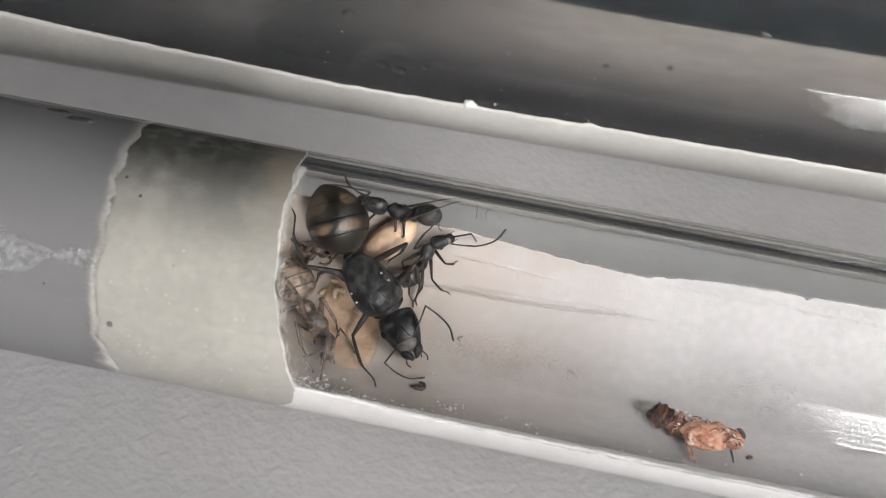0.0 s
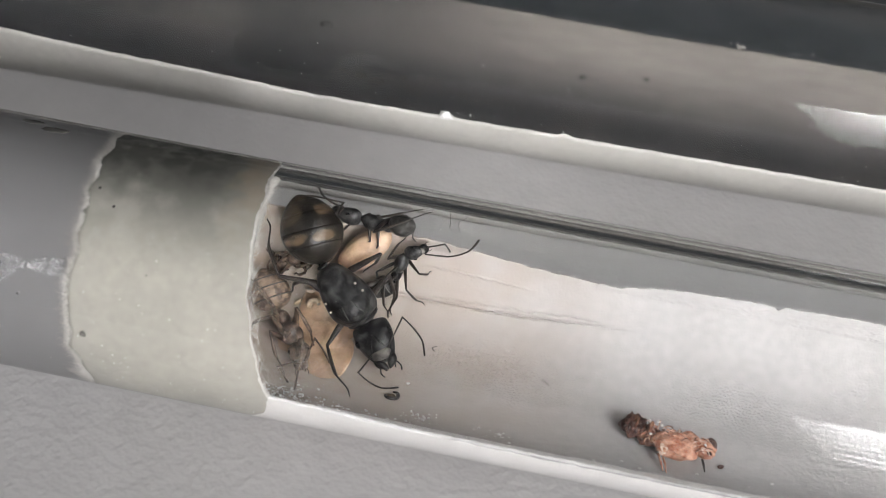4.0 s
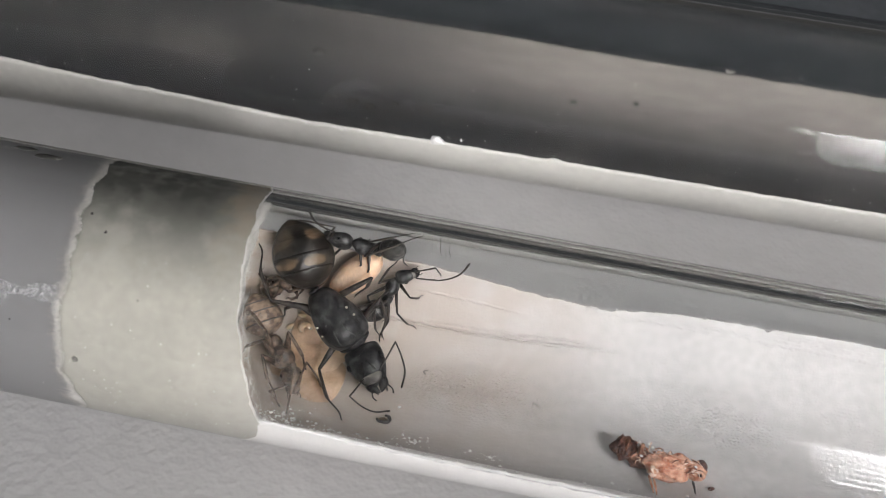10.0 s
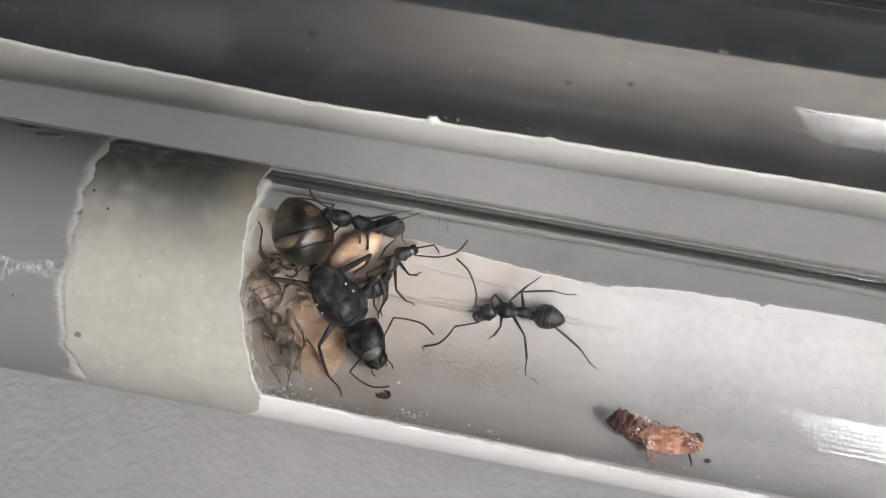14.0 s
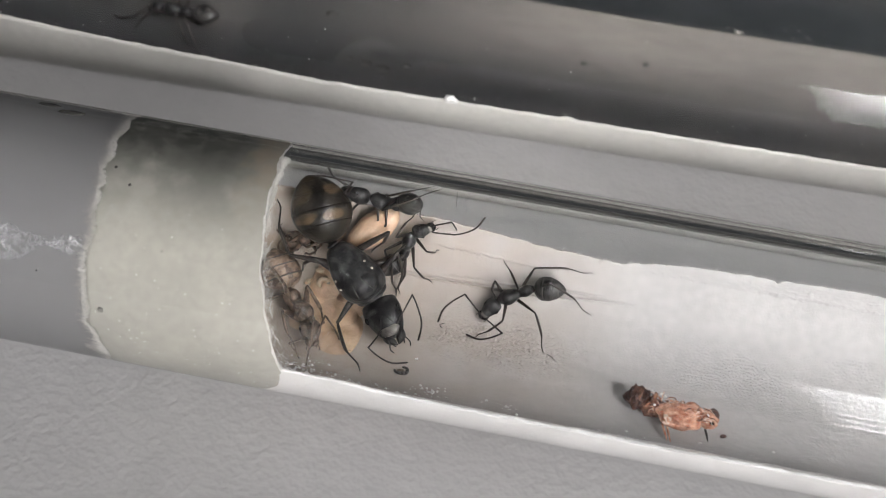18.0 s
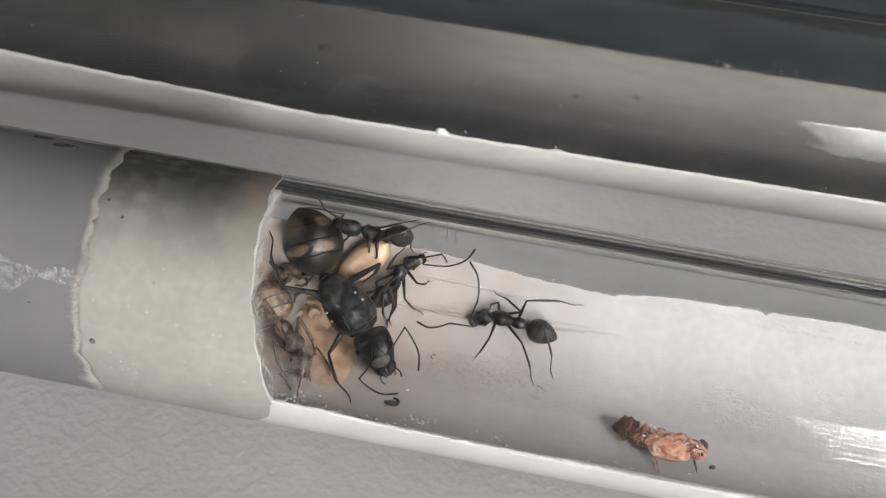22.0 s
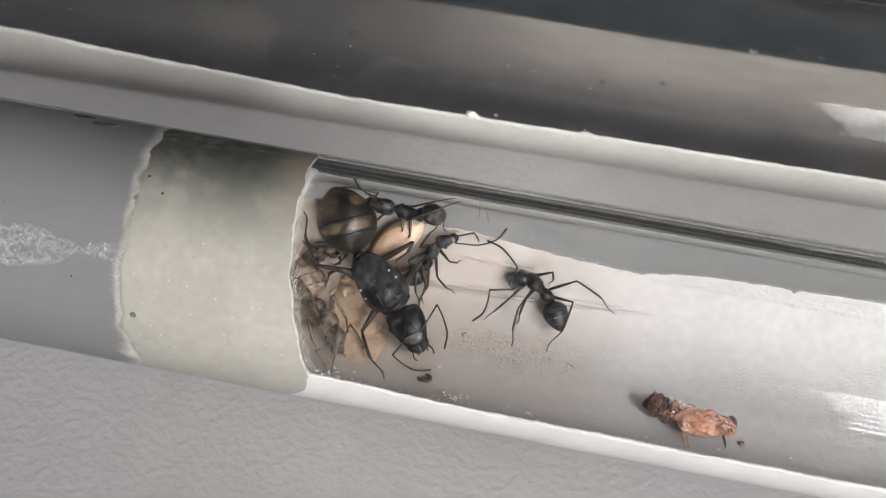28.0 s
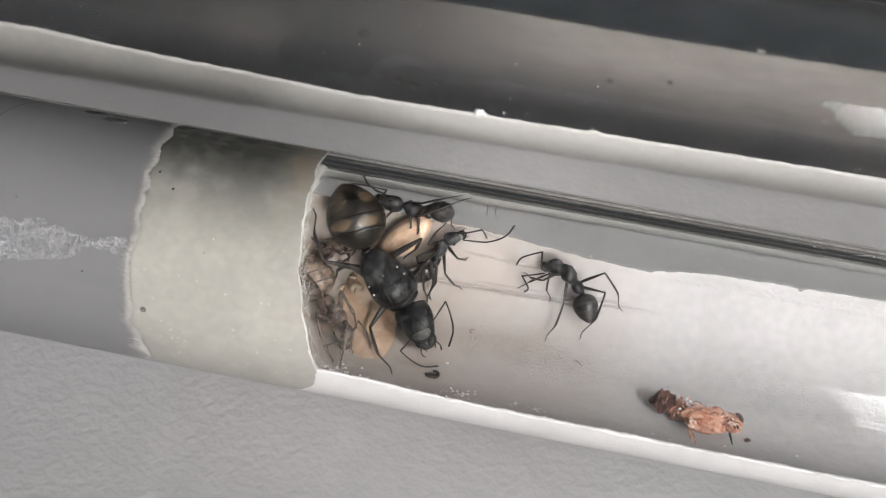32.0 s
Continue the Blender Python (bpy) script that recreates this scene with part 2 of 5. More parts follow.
# real mould, spread wider to paint shade over the plug's upper side
COTTON = stained_or_shaded(material("damp_cream_cotton", (0.35, 0.339, 0.3), 0.9, second=(0.315, 0.306, 0.272), scale=5, bump=0.25, bump_scale=0.5, bump_dist=0.0001, fine=0.06), (0.13, 0.13, 0.113), (-28.5, -26.0, -18.0, -12.0), (-4.2, 2.4), 3.5, 1.0, 2.5)
stained_or_shaded(COTTON, (0.03, 0.032, 0.028), (-28.5, -25.5, -19.5, -14.0), (0.6, 3.8), 1.0, 0.75, 2.0, 0.45)
stained_or_shaded(COTTON, (0.28, 0.22, 0.15), (-16.2, -14.6, -12, -11), (-1.5, 4.0), 1.6, 0.5)
COTTON_WHITE = translucent(material("dry_white_cotton", (0.62, 0.605, 0.575), 0.95, second=(0.54, 0.525, 0.49), scale=1.6, bump=0.5, bump_scale=0.25), 0.3)
BLACK = material("black_chitin", (0.005, 0.005, 0.0055), 0.38, second=(0.05, 0.049, 0.049), scale=0.55, mix=(0.44, 0.66), bump=0.5, bump_scale=0.45, bump_dist=0.00014, spec=0.35, fine=0.45, bump_detail=3.0)
BLACK_DULL = material("black_chitin_dull", (0.003, 0.003, 0.0035), 0.45, second=(0.036, 0.034, 0.033), scale=0.6, mix=(0.44, 0.66), bump=0.55, bump_scale=0.45, bump_dist=0.00016, fine=0.45, bump_detail=3.0, spec=0.35)
GASTER = material("dark_banded_chitin", (0.007, 0.007, 0.0075), 0.36, second=(0.055, 0.052, 0.05), scale=0.7, mix=(0.42, 0.66), spec=0.4, bump=0.4, bump_scale=0.45, bump_dist=0.0001, fine=0.35, bump_detail=2.0)
QUEEN_GASTER = material("dark_mottled_chitin", (0.005, 0.0045, 0.004), 0.34, second=(0.02, 0.016, 0.012), scale=1.4, mix=(0.42, 0.66), spec=0.4, bump=0.5, bump_scale=0.3, bump_dist=0.00008, fine=0.4, bump_detail=2.0)
blotched(QUEEN_GASTER, (0.085, 0.057, 0.033), ((1.85, 0.9, 0.36, 0.85), (1.8, -0.95, 0.34, 0.7), (3.55, -1.35, 0.45, 0.55)), 0.7, 0.95)
blotched(QUEEN_GASTER, (0.042, 0.029, 0.017), ((3.7, 1.05, 0.9, 0.95), (4.7, 0.2, 0.25, 0.7), (3.0, 1.75, 0.35, 0.4)), 0.9, 0.95)
AMBER = material("amber_membrane", (0.10, 0.066, 0.034), 0.4, second=(0.012, 0.009, 0.006), scale=0.9, mix=(0.42, 0.58), fine=0.4)
BROWN_ANT = material("pale_brown_chitin", (0.075, 0.052, 0.038), 0.5, second=(0.23, 0.165, 0.12), scale=0.45, mix=(0.4, 0.6), bump=0.6, bump_scale=0.25, bump_dist=0.00008, fine=0.25)
BROWN_DARK = material("mid_brown_chitin", (0.03, 0.021, 0.016), 0.45, second=(0.15, 0.105, 0.078), scale=0.5, mix=(0.4, 0.6), bump=0.6, bump_scale=0.25, bump_dist=0.00008, fine=0.3)
LEG = material("dark_leg_chitin", (0.011, 0.01, 0.01), 0.4, second=(0.032, 0.025, 0.021), scale=0.7)
PALE = material("pale_hair_band", (0.32, 0.29, 0.24), 0.6, scale=0.4)
EYE_MAT = material("compound_eye", (0.02, 0.02, 0.022), 0.15, scale=0.3, spec=0.7)
BROOD = material("beige_brood", (0.4, 0.272, 0.185), 0.5, second=(0.5, 0.355, 0.25), scale=1.6, mix=(0.35, 0.62), sub=0.35, fine=0.12, bump=0.5, bump_scale=0.7, bump_dist=0.0003)
LARVA = material("cream_larva", (0.45, 0.35, 0.25), 0.4, second=(0.40, 0.31, 0.21), scale=0.8, sub=0.3)
REMAIN = material("orange_brown_remains", (0.48, 0.17, 0.09), 0.38, second=(0.74, 0.42, 0.29), scale=0.5, bump=1.0, bump_scale=0.22, bump_dist=0.0002, fine=0.3)
REMAIN_DARK = material("dark_red_brown_remains", (0.045, 0.015, 0.012), 0.4, second=(0.13, 0.05, 0.03), scale=0.4, bump=1.0, bump_scale=0.25, bump_dist=0.00025, fine=0.4)
REMAIN_PALE = material("pale_salmon_shreds", (0.66, 0.45, 0.33), 0.55, second=(0.85, 0.68, 0.56), scale=0.5)
FLECK = material("pale_cotton_fleck", (0.5, 0.49, 0.45), 0.9, scale=0.3)
CRYSTAL = material("white_grain", (0.85, 0.84, 0.82), 0.4, scale=0.3)
SPECK = material("dark_speck", (0.03, 0.028, 0.025), 0.7, scale=0.3)
MOULD_GREY = material("dark_grey_flake", (0.09, 0.088, 0.08), 0.8, second=(0.16, 0.155, 0.14), scale=0.5)
FROTH = material("pale_froth", (0.55, 0.55, 0.555), 0.15, second=(0.4, 0.4, 0.405), scale=0.3, spec=0.7)
FROTH_FILM = haze("froth_film", (0.46, 0.46, 0.465), 0.25, 0.42, 0.68, 0.6)
MIST = haze("droplet_mist", (0.55, 0.5, 0.46), 0.8, 0.4, 0.9, 0.07)
WALL = material("matt_grey_wall_paint", (0.2, 0.196, 0.19), 0.85, second=(0.18, 0.177, 0.172), scale=300, bump=0.1, bump_scale=3)
FLOOR = material("dark_wood_floor", (0.13, 0.085, 0.055), 0.5, second=(0.08, 0.05, 0.03), scale=60, stretch=(0.2, 1, 1))
BLIND = material("grey_blind_slat", (0.35, 0.35, 0.36), 0.5, scale=50)


# ---------- builders ----------
def part(name, bm, mat, parent=None, label="", smooth=True):
    me = bpy.data.meshes.new(name)
    bm.transform(Matrix.Scale(MM, 4))
    bm.to_mesh(me)
    bm.free()
    me.materials.append(mat)
    if smooth:
        me.shade_smooth()
    ob = new(name, me)
    if parent:
        ob.parent = parent
    if label:
        tagged(ob, label)
    return ob


def thing(name, at=(0, 0, 0), label="", category="", group="", kind=""):
    ob = new(name)
    ob.empty_display_size = 0.002
    ob.location = [c * MM for c in at]
    return tagged(ob, label, category, group, kind)


def grid_mesh(bm, rows, close_u=False, caps=True):
    """Rings of points joined into a skin; close_u: each ring is closed."""
    vs = [[bm.verts.new(p) for p in r] for r in rows]
    k = len(rows[0])
    for a, b in zip(vs, vs[1:]):
        for i in range(k if close_u else k - 1):
            bm.faces.new((a[i], a[(i + 1) % k], b[(i + 1) % k], b[i]))
    if caps and close_u:
        bm.faces.new(vs[0][::-1])
        bm.faces.new(vs[-1])
    return vs


def frame_of(forward, up):
    """A turn whose x goes forward and whose z leans to up."""
    x = Vector(forward).normalized()
    y = Vector(up).cross(x).normalized()
    return Matrix((x, y, x.cross(y))).transposed()


def at_frame(origin, forward, up):
    return Matrix.Translation(origin) @ frame_of(forward, up).to_4x4()


def tube(bm, pts, radii, seg=10):
    """A tapered tube with round ends through the points."""
    pts = [Vector(p) for p in pts]
    rows, ref = [], Vector((0.123, 0.31, 0.94))
    for i, p in enumerate(pts):
        d = (pts[min(i + 1, len(pts) - 1)] - pts[max(i - 1, 0)]).normalized()
        u = d.cross(ref).normalized()
        v = d.cross(u)
        r = radii[i]
        ring = lambda c, s: [c + (u * math.cos(a) + v * math.sin(a)) * s for a in [2 * math.pi * k / seg for k in range(seg)]]
        if i == 0:
            rows.append(ring(p - d * r * 0.7, r * 0.55))
        rows.append(ring(p, r))
        if i == len(pts) - 1:
            rows.append(ring(p + d * r * 0.7, r * 0.55))
    grid_mesh(bm, rows, True)


def curve_points(pts, n=5):
    """Catmull-Rom points through pts."""
    p = [Vector(q) for q in pts]
    p = [p[0] * 2 - p[1]] + p + [p[-1] * 2 - p[-2]]
    out = []
    for i in range(1, len(p) - 2):
        for k in range(n):
            t = k / n
            a, b, c, d = p[i - 1:i + 3]
            out.append(0.5 * (2 * b + (c - a) * t + (2 * a - 5 * b + 4 * c - d) * t * t + (3 * b - a - 3 * c + d) * t ** 3))
    return out + [p[-2]]


def loft(bm, stations, seg=20, m=None):
    """Stations (x, half width, half height, z of the middle) along x, joined into a body."""
    rows = [[Vector((x, w * math.cos(a), z + h * math.sin(a))) for a in [2 * math.pi * k / seg for k in range(seg)]] for x, w, h, z in stations]
    if m:
        rows = [[m @ p for p in r] for r in rows]
    grid_mesh(bm, rows, True)


def lump(bm, centre, size, rough=0.12, seed=0, sub=3, turn=None, freq=1.2):
    """An uneven round body."""
    r = bmesh.ops.create_icosphere(bm, subdivisions=sub, radius=1)
    for v in r["verts"]:
        n = noise.noise(v.co * freq + Vector((seed * 3.7, seed * 1.3, seed))) + 0.5 * noise.noise(v.co * freq * 2.6 + Vector((seed, 5, seed * 2.1)))
        p = Vector(v.co) * (1 + rough * n)
        p = Vector((p.x * size[0], p.y * size[1], p.z * size[2]))
        v.co = (turn @ p if turn else p) + Vector(centre)


def box(bm, lo, hi, bevel=0.0):
    r = bmesh.ops.create_cube(bm, size=1)
    for v in r["verts"]:
        v.co = Vector([lo[i] + (v.co[i] + 0.5) * (hi[i] - lo[i]) for i in range(3)])
    if bevel:
        bmesh.ops.bevel(bm, geom=list({e for v in r["verts"] for e in v.link_edges}), offset=bevel, segments=2, affect="EDGES", profile=0.5)


def revolve(bm, profile, seg=192):
    """A profile of (x, r) turned about the x axis; open ends meet on the axis."""
    grid_mesh(bm, [[Vector((x, r * math.sin(a), -r * math.cos(a))) for a in [2 * math.pi * k / seg for k in range(seg)]] for x, r in profile], True, False)
    bmesh.ops.remove_doubles(bm, verts=bm.verts, dist=1e-5)
    bmesh.ops.recalc_face_normals(bm, faces=bm.faces)


R, RI = 8.0, 7.0
Y2, YAW2 = 26.05, 1.1376


def wall_point(x, deg, r):
    """A point in the tube's space: x along it, degrees from its lowest line to its far side, r from its axis."""
    a = radians(deg)
    return Vector((x, r * math.sin(a), -r * math.cos(a)))


def shell(name, mat, parent, x0, x1, nx, edge_a, edge_b, na, inner, outer, relief, label="", smooth=True, beyond=0.0):
    """A lining of the tube between two uneven edges (functions of x, in degrees), with relief(x, deg) on its inner face."""
    xs, us = np.linspace(x0, x1, nx), np.linspace(0, 1, na)
    if beyond:
        xs = np.concatenate((xs, np.linspace(x1, beyond, 40)[1:]))
        nx = len(xs)
    verts, faces = [], []
    for x in xs:
        a, b = edge_a(x), edge_b(x)
        for u in us:
            deg = a + (b - a) * u
            verts.append(wall_point(x, deg, inner - relief(x, deg)) * MM)
    for x in xs:
        a, b = edge_a(x), edge_b(x)
        for u in us:
            verts.append(wall_point(x, a + (b - a) * u, outer) * MM)
    k = nx * na
    for i in range(nx - 1):
        for j in range(na - 1):
            p = i * na + j
            faces.append((p, p + na, p + na + 1, p + 1))
            faces.append((k + p, k + p + 1, k + p + na + 1, k + p + na))
        for j in (0, na - 1):
            p = i * na + j
            faces.append((p, k + p, k + p + na, p + na) if j == 0 else (p, p + na, k + p + na, k + p))
    me = bpy.data.meshes.new(name)
    me.from_pydata(verts, [], faces)
    me.materials.append(mat)
    if smooth:
        me.shade_smooth()
    ob = new(name, me)
    ob.parent = parent
    if label:
        tagged(ob, label)
    return ob


def fnoise(*c):
    return noise.noise(Vector(c))


# ---------- the room ----------
def slab(name, lo, hi, mat, label="", category="", bevel=0.0):
    bm = bmesh.new()
    box(bm, lo, hi, bevel)
    return tagged(part(name, bm, mat, smooth=False), label, category, kind="structure")


slab("floor", (-1800, -900, -760), (1420, 2300, -740), FLOOR, "dark wooden floor of the room", "floor")
slab("ceiling", (-1800, -900, 1660), (1420, 2300, 1720), WALL, "plain grey ceiling", "ceiling")
slab("wall_north", (-1800, 2300, -760), (1420, 2320, 1680), WALL, "plain grey wall", "wall")
slab("wall_west", (-1820, -900, -760), (-1800, 2300, 1680), WALL, "plain grey wall", "wall")
slab("wall_east", (1420, -900, -760), (1440, 2300, 1680), WALL, "plain grey wall", "wall")
WX0, WX1, WZ0, WZ1 = 220, 505, 75, 534
# opening for the added upper lamp, not a known window
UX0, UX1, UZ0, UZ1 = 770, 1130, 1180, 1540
south = thing("wall_south", label="plain grey wall with a window opening and an added lamp opening", category="wall", kind="structure")
for x0, z0, x1, z1 in ((-1800, -760, WX0, 800), (WX0, -760, WX1, WZ0), (WX0, WZ1, WX1, 800), (WX1, -760, 1420, 800),
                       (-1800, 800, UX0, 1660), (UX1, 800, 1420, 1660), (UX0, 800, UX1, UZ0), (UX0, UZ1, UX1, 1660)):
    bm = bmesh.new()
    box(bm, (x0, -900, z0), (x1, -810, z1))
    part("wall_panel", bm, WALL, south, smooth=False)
blind = thing("window_blind", label="grey slatted blind hanging in the bright window", category="blind")
for i in range(6):
    bm = bmesh.new()
    z = WZ0 + 40 + i * 72
    xa, xb, top, low = WX0 + 3, WX1 - 3, z + 17 + 5 * math.sin(i * 1.7), z - 2
    turn = 144 + 55 * math.sin(i * 2.3)  # slats widened at the left, shaped to fade the mirrored stripes there
    outline = [(xa, z - 14), (xa + turn, low), (xb, low), (xb, top), (xa + turn, top), (xa, z + 47)]
    grid_mesh(bm, [[Vector((x, y, h)) for x, h in outline] for y in (-822, -818)], True)
    part("slat", bm, BLIND, blind, smooth=False)
bm = bmesh.new()
box(bm, (-700, -420, -28), (800, 480, 0), 3)
tagged(part("table_top", bm, TABLE, smooth=False), "white table top with a fine pebbled surface", "table", kind="structure")
bm = bmesh.new()
box(bm, (-300, Y2 + 3.2, 0.0), (330, 260, 0.45), 0.2)
tagged(part("desk_mat", bm, MAT, smooth=False), "dark slate-grey mat lying on the white table", "mat")


# ---------- the tubes ----------
def glass_tube(name, x0, x1, label, filled=None):
    ob = thing(name, label=label, category="test tube", group="glass tubes on the table")
    bm = bmesh.new()
    profile = [(x0, 0), (x0, 6.6), (x0, 6.75), (x0 + 0.06, 6.95), (x0 + 0.25, 7.25), (x0 + 0.5, 7.5), (x0 + 0.8, 7.72), (x0 + 1.2, 7.88), (x0 + 1.6, 7.96), (x0 + 2.0, 8.0), (x0 + 2.2, 8.0)] + [(x0 + 2.2 + (x1 - x0 - 2.7) * k / 8, 8.0) for k in range(1, 9)] + [(x1 - 0.4, 8.0)]
    profile += [(x1 - 0.1, 7.9), (x1, 7.6), (x1 - 0.1, 7.1), (x1 - 0.3, RI), (x1 - 0.4, RI), (x0 + 2.1, RI), (x0 + 2.0, RI), (x0 + 1.4, 6.7), (x0 + 1.1, 6.2), (x0 + 1.0, 0)]
    if filled is not None:  # left of this the bore is taken up by plug and water, in contact with the glass
        profile = profile[:-5] + [(x1 - 0.5, RI), (filled + 0.1, RI), (filled + 0.05, RI), (filled, RI - 0.02), (filled - 0.01, RI - 0.2), (filled - 0.01, 0)]
    revolve(bm, profile)
    body = part("glass_wall", bm, GLASS, ob, "clear round glass wall")
    body.visible_shadow = False
    return ob


tube_1 = glass_tube("glass_tube", -66.0, 74, "clear glass test tube with a cotton plug and ant nest", -21.0)
tube_1.location = (0, 0, R * MM)
tube_2 = glass_tube("glass_tube", -95, 90, "clear glass test tube with a dirty brown lining")
tube_2.matrix_basis = pose(0, Y2 * MM, R * MM, 0, 0, YAW2)


def ridge(x, deg, x0, d0, x1, d1, width, bend=0.0):
    u = (x - x0) / (x1 - x0)
    if u < 0 or u > 1:
        return 0.0
    d = d0 + (d1 - d0) * u + bend * math.sin(math.pi * u)
    return math.exp(-((deg - d) / width) ** 2) * min(1, 6 * u, 4 * (1 - u))


def relief_1(x, deg):
    h = 0.012 * fnoise(x * 1.4, deg * 0.17, 3) + 0.006 * fnoise(x * 5, deg * 0.6, 13) + 0.05 * fnoise(x * 0.22, deg * 0.03, 9)
    for cx, cd, sx, sd, amp, k in ((-0.6, 12, 3.8, 15, 0.27, 7), (-4.6, 14, 1.5, 6, 0.2, 37), (15.5, 19, 4.0, 14, 0.17, 17), (5.5, 20, 2.5, 10, 0.08, 27), (23.5, 36, 2.5, 10, 0.1, 47), (-3.5, 67, 3.5, 3.5, 0.08, 57)):
        patch = math.exp(-((x - cx) / sx) ** 2 - ((deg - cd) / sd) ** 2)
        if patch > 0.06:
            patch *= max(0.0, min(1.0, 0.8 + 0.9 * fnoise(x * 0.8, deg * 0.09, k + 3)))
            n = fnoise(x * 5.0 + 0.1 * deg, deg * 0.62 - 0.6 * x, k)
            h += 0.45 * amp * patch * max(0.0, n + 0.15) + 0.5 * amp * patch * fnoise(x * 8, deg * 0.95, k + 1)
    if 40 < deg < 57 and -10 < x < 8.5:
        rough = 1 + 0.7 * fnoise(x * 3, 1, 1) + 0.5 * fnoise(x * 9, deg, 4)
        wob = 0.5 * fnoise(x * 1.1, 5, 5) + 0.25 * fnoise(x * 5, 3, 5)
        d = deg - wob
        grow = np.interp(x, (-9.5, -4, 0, 5, 8), (0.4, 0.7, 1.0, 1.1, 1.0))
        h += 1.05 * grow * rough * (0.24 * ridge(x, d, -9.5, 46.6, 8.0, 51.9, 0.75, -1.9) - 0.18 * ridge(x, d, -9.5, 45.3, 7.9, 51.0, 0.7, -1.9) + 0.1 * ridge(x, d, 2.0, 48.0, 8.0, 51.7, 0.6, -1.0))
        h += 1.5 * rough * (0.09 * ridge(x, d, 0.2, 49.5, 6.0, 53.0, 0.7, 1.2) + 0.05 * ridge(x, d, -6, 49, 2, 51.3, 0.8))
    h += 0.1 * (1 + 0.8 * fnoise(x * 5, deg * 0.5, 6)) * ridge(x, deg + 0.5 * fnoise(x * 2, 1, 9), -6.5, 67.5, 1.2, 64, 0.7, 0.6)
    if deg > 66 and x > 5:
        step = deg - (73.5 + 1.2 * fnoise(x * 0.9, 2, 2) + 0.8 * fnoise(x * 4, 2, 6))
        h += 0.07 * min(1, max(0, step / 2.6)) + (0.05 * max(0, fnoise(x * 2.5, deg * 0.5, 3)) if step > 0 else 0)
    return h


def far_edge_1(x):
    base = np.interp(x, (-19, -8.9, -6.6, -2.8, 1, 5.9, 10.9, 16.6, 21.2, 75), (92, 86.2, 87.2, 83.5, 79.5, 77.4, 84.7, 86.4, 88, 87))
    chip = -3.2 * math.exp(-((x - 16.7) / 0.22) ** 2) - 1.4 * math.exp(-((x - 6.6) / 0.3) ** 2)
    return base + chip + 1.0 * fnoise(x * 1.2, 4, 1) + 0.7 * fnoise(x * 5, 2, 8) + 0.6 * fnoise(x * 17, 2, 3)


def near_edge_1(x):
    return np.interp(x, (-18, -9.9, -7, 3, 75), (-88, -86.5, -84, -82.3, -83)) - 1.0 * fnoise(x * 1.1, 8, 2) - 0.6 * fnoise(x * 4.5, 1, 3)


lining = shell("plaster_lining", PLASTER, tube_1, -19.5, 27, 720, lambda x: -52 + 3 * fnoise(x * 0.6, 1, 1), far_edge_1, 480, 6.86, 7.02, relief_1,
               "white plaster lining with a chipped edge and scratches", beyond=52.0)


shell("thin_lining", PLASTER_THIN_LIT, tube_1, -19.5, 27, 400, near_edge_1, lambda x: -52 + 3 * fnoise(x * 0.6, 1, 1), 90, 6.9, 7.02, relief_1,
      "thin white plaster smear towards the rim, coloured paler to look lit", beyond=52.0)


def far_edge_2(x):
    return np.interp(x, (-95, -22, -5, 6, 90), (74, 74, 73.2, 71.2, 70)) + 0.35 * fnoise(x * 0.5, 3, 3)


def near_edge_2(x):
    chip = -1.2 * math.exp(-((x + 7.8) / 0.5) ** 4) - 2.5 * math.exp(-((x - 0.9) / 0.35) ** 2)
    return -np.interp(x, (-95, -43, -34, -26, -17.5, 20, 90), (97, 95.3, 89.7, 86.7, 82.3, 82.4, 82)) + chip - 0.9 * fnoise(x * 0.9, 7, 5) - 0.5 * fnoise(x * 4, 1, 5)


shell("plaster_lining", PLASTER_CLEAN, tube_2, -93, 89, 500, near_edge_2, far_edge_2, 50, 6.93, 7.02, lambda x, d: 0.0, "white plaster lining seen on its outer side")
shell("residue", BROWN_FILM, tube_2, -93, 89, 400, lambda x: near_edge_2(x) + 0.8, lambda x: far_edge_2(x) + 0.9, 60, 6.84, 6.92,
      lambda x, d: 0.03 * fnoise(x * 0.5, d * 0.06, 2) + 0.015 * fnoise(x * 2, d * 0.2, 5), "grey-brown dried residue over the lining with shade painted in")

# water, held by the plug
bm = bmesh.new()
revolve(bm, [(-65.9, 0), (-65.9, 6.3), (-65.85, 6.5), (-65.7, 6.75), (-65.4, 6.92), (-65.1, 6.98), (-64.8, 7.0), (-64.6, 7.0), (-45.0, 7.0), (-25.0, 7.0), (-24.95, 7.0), (-24.9, 6.98), (-24.9, 0)])
water = tagged(part("water", bm, WATER), "cloudy grey water held behind the cotton plug", "water", kind="structure")
water.location = (0, 0, R * MM)


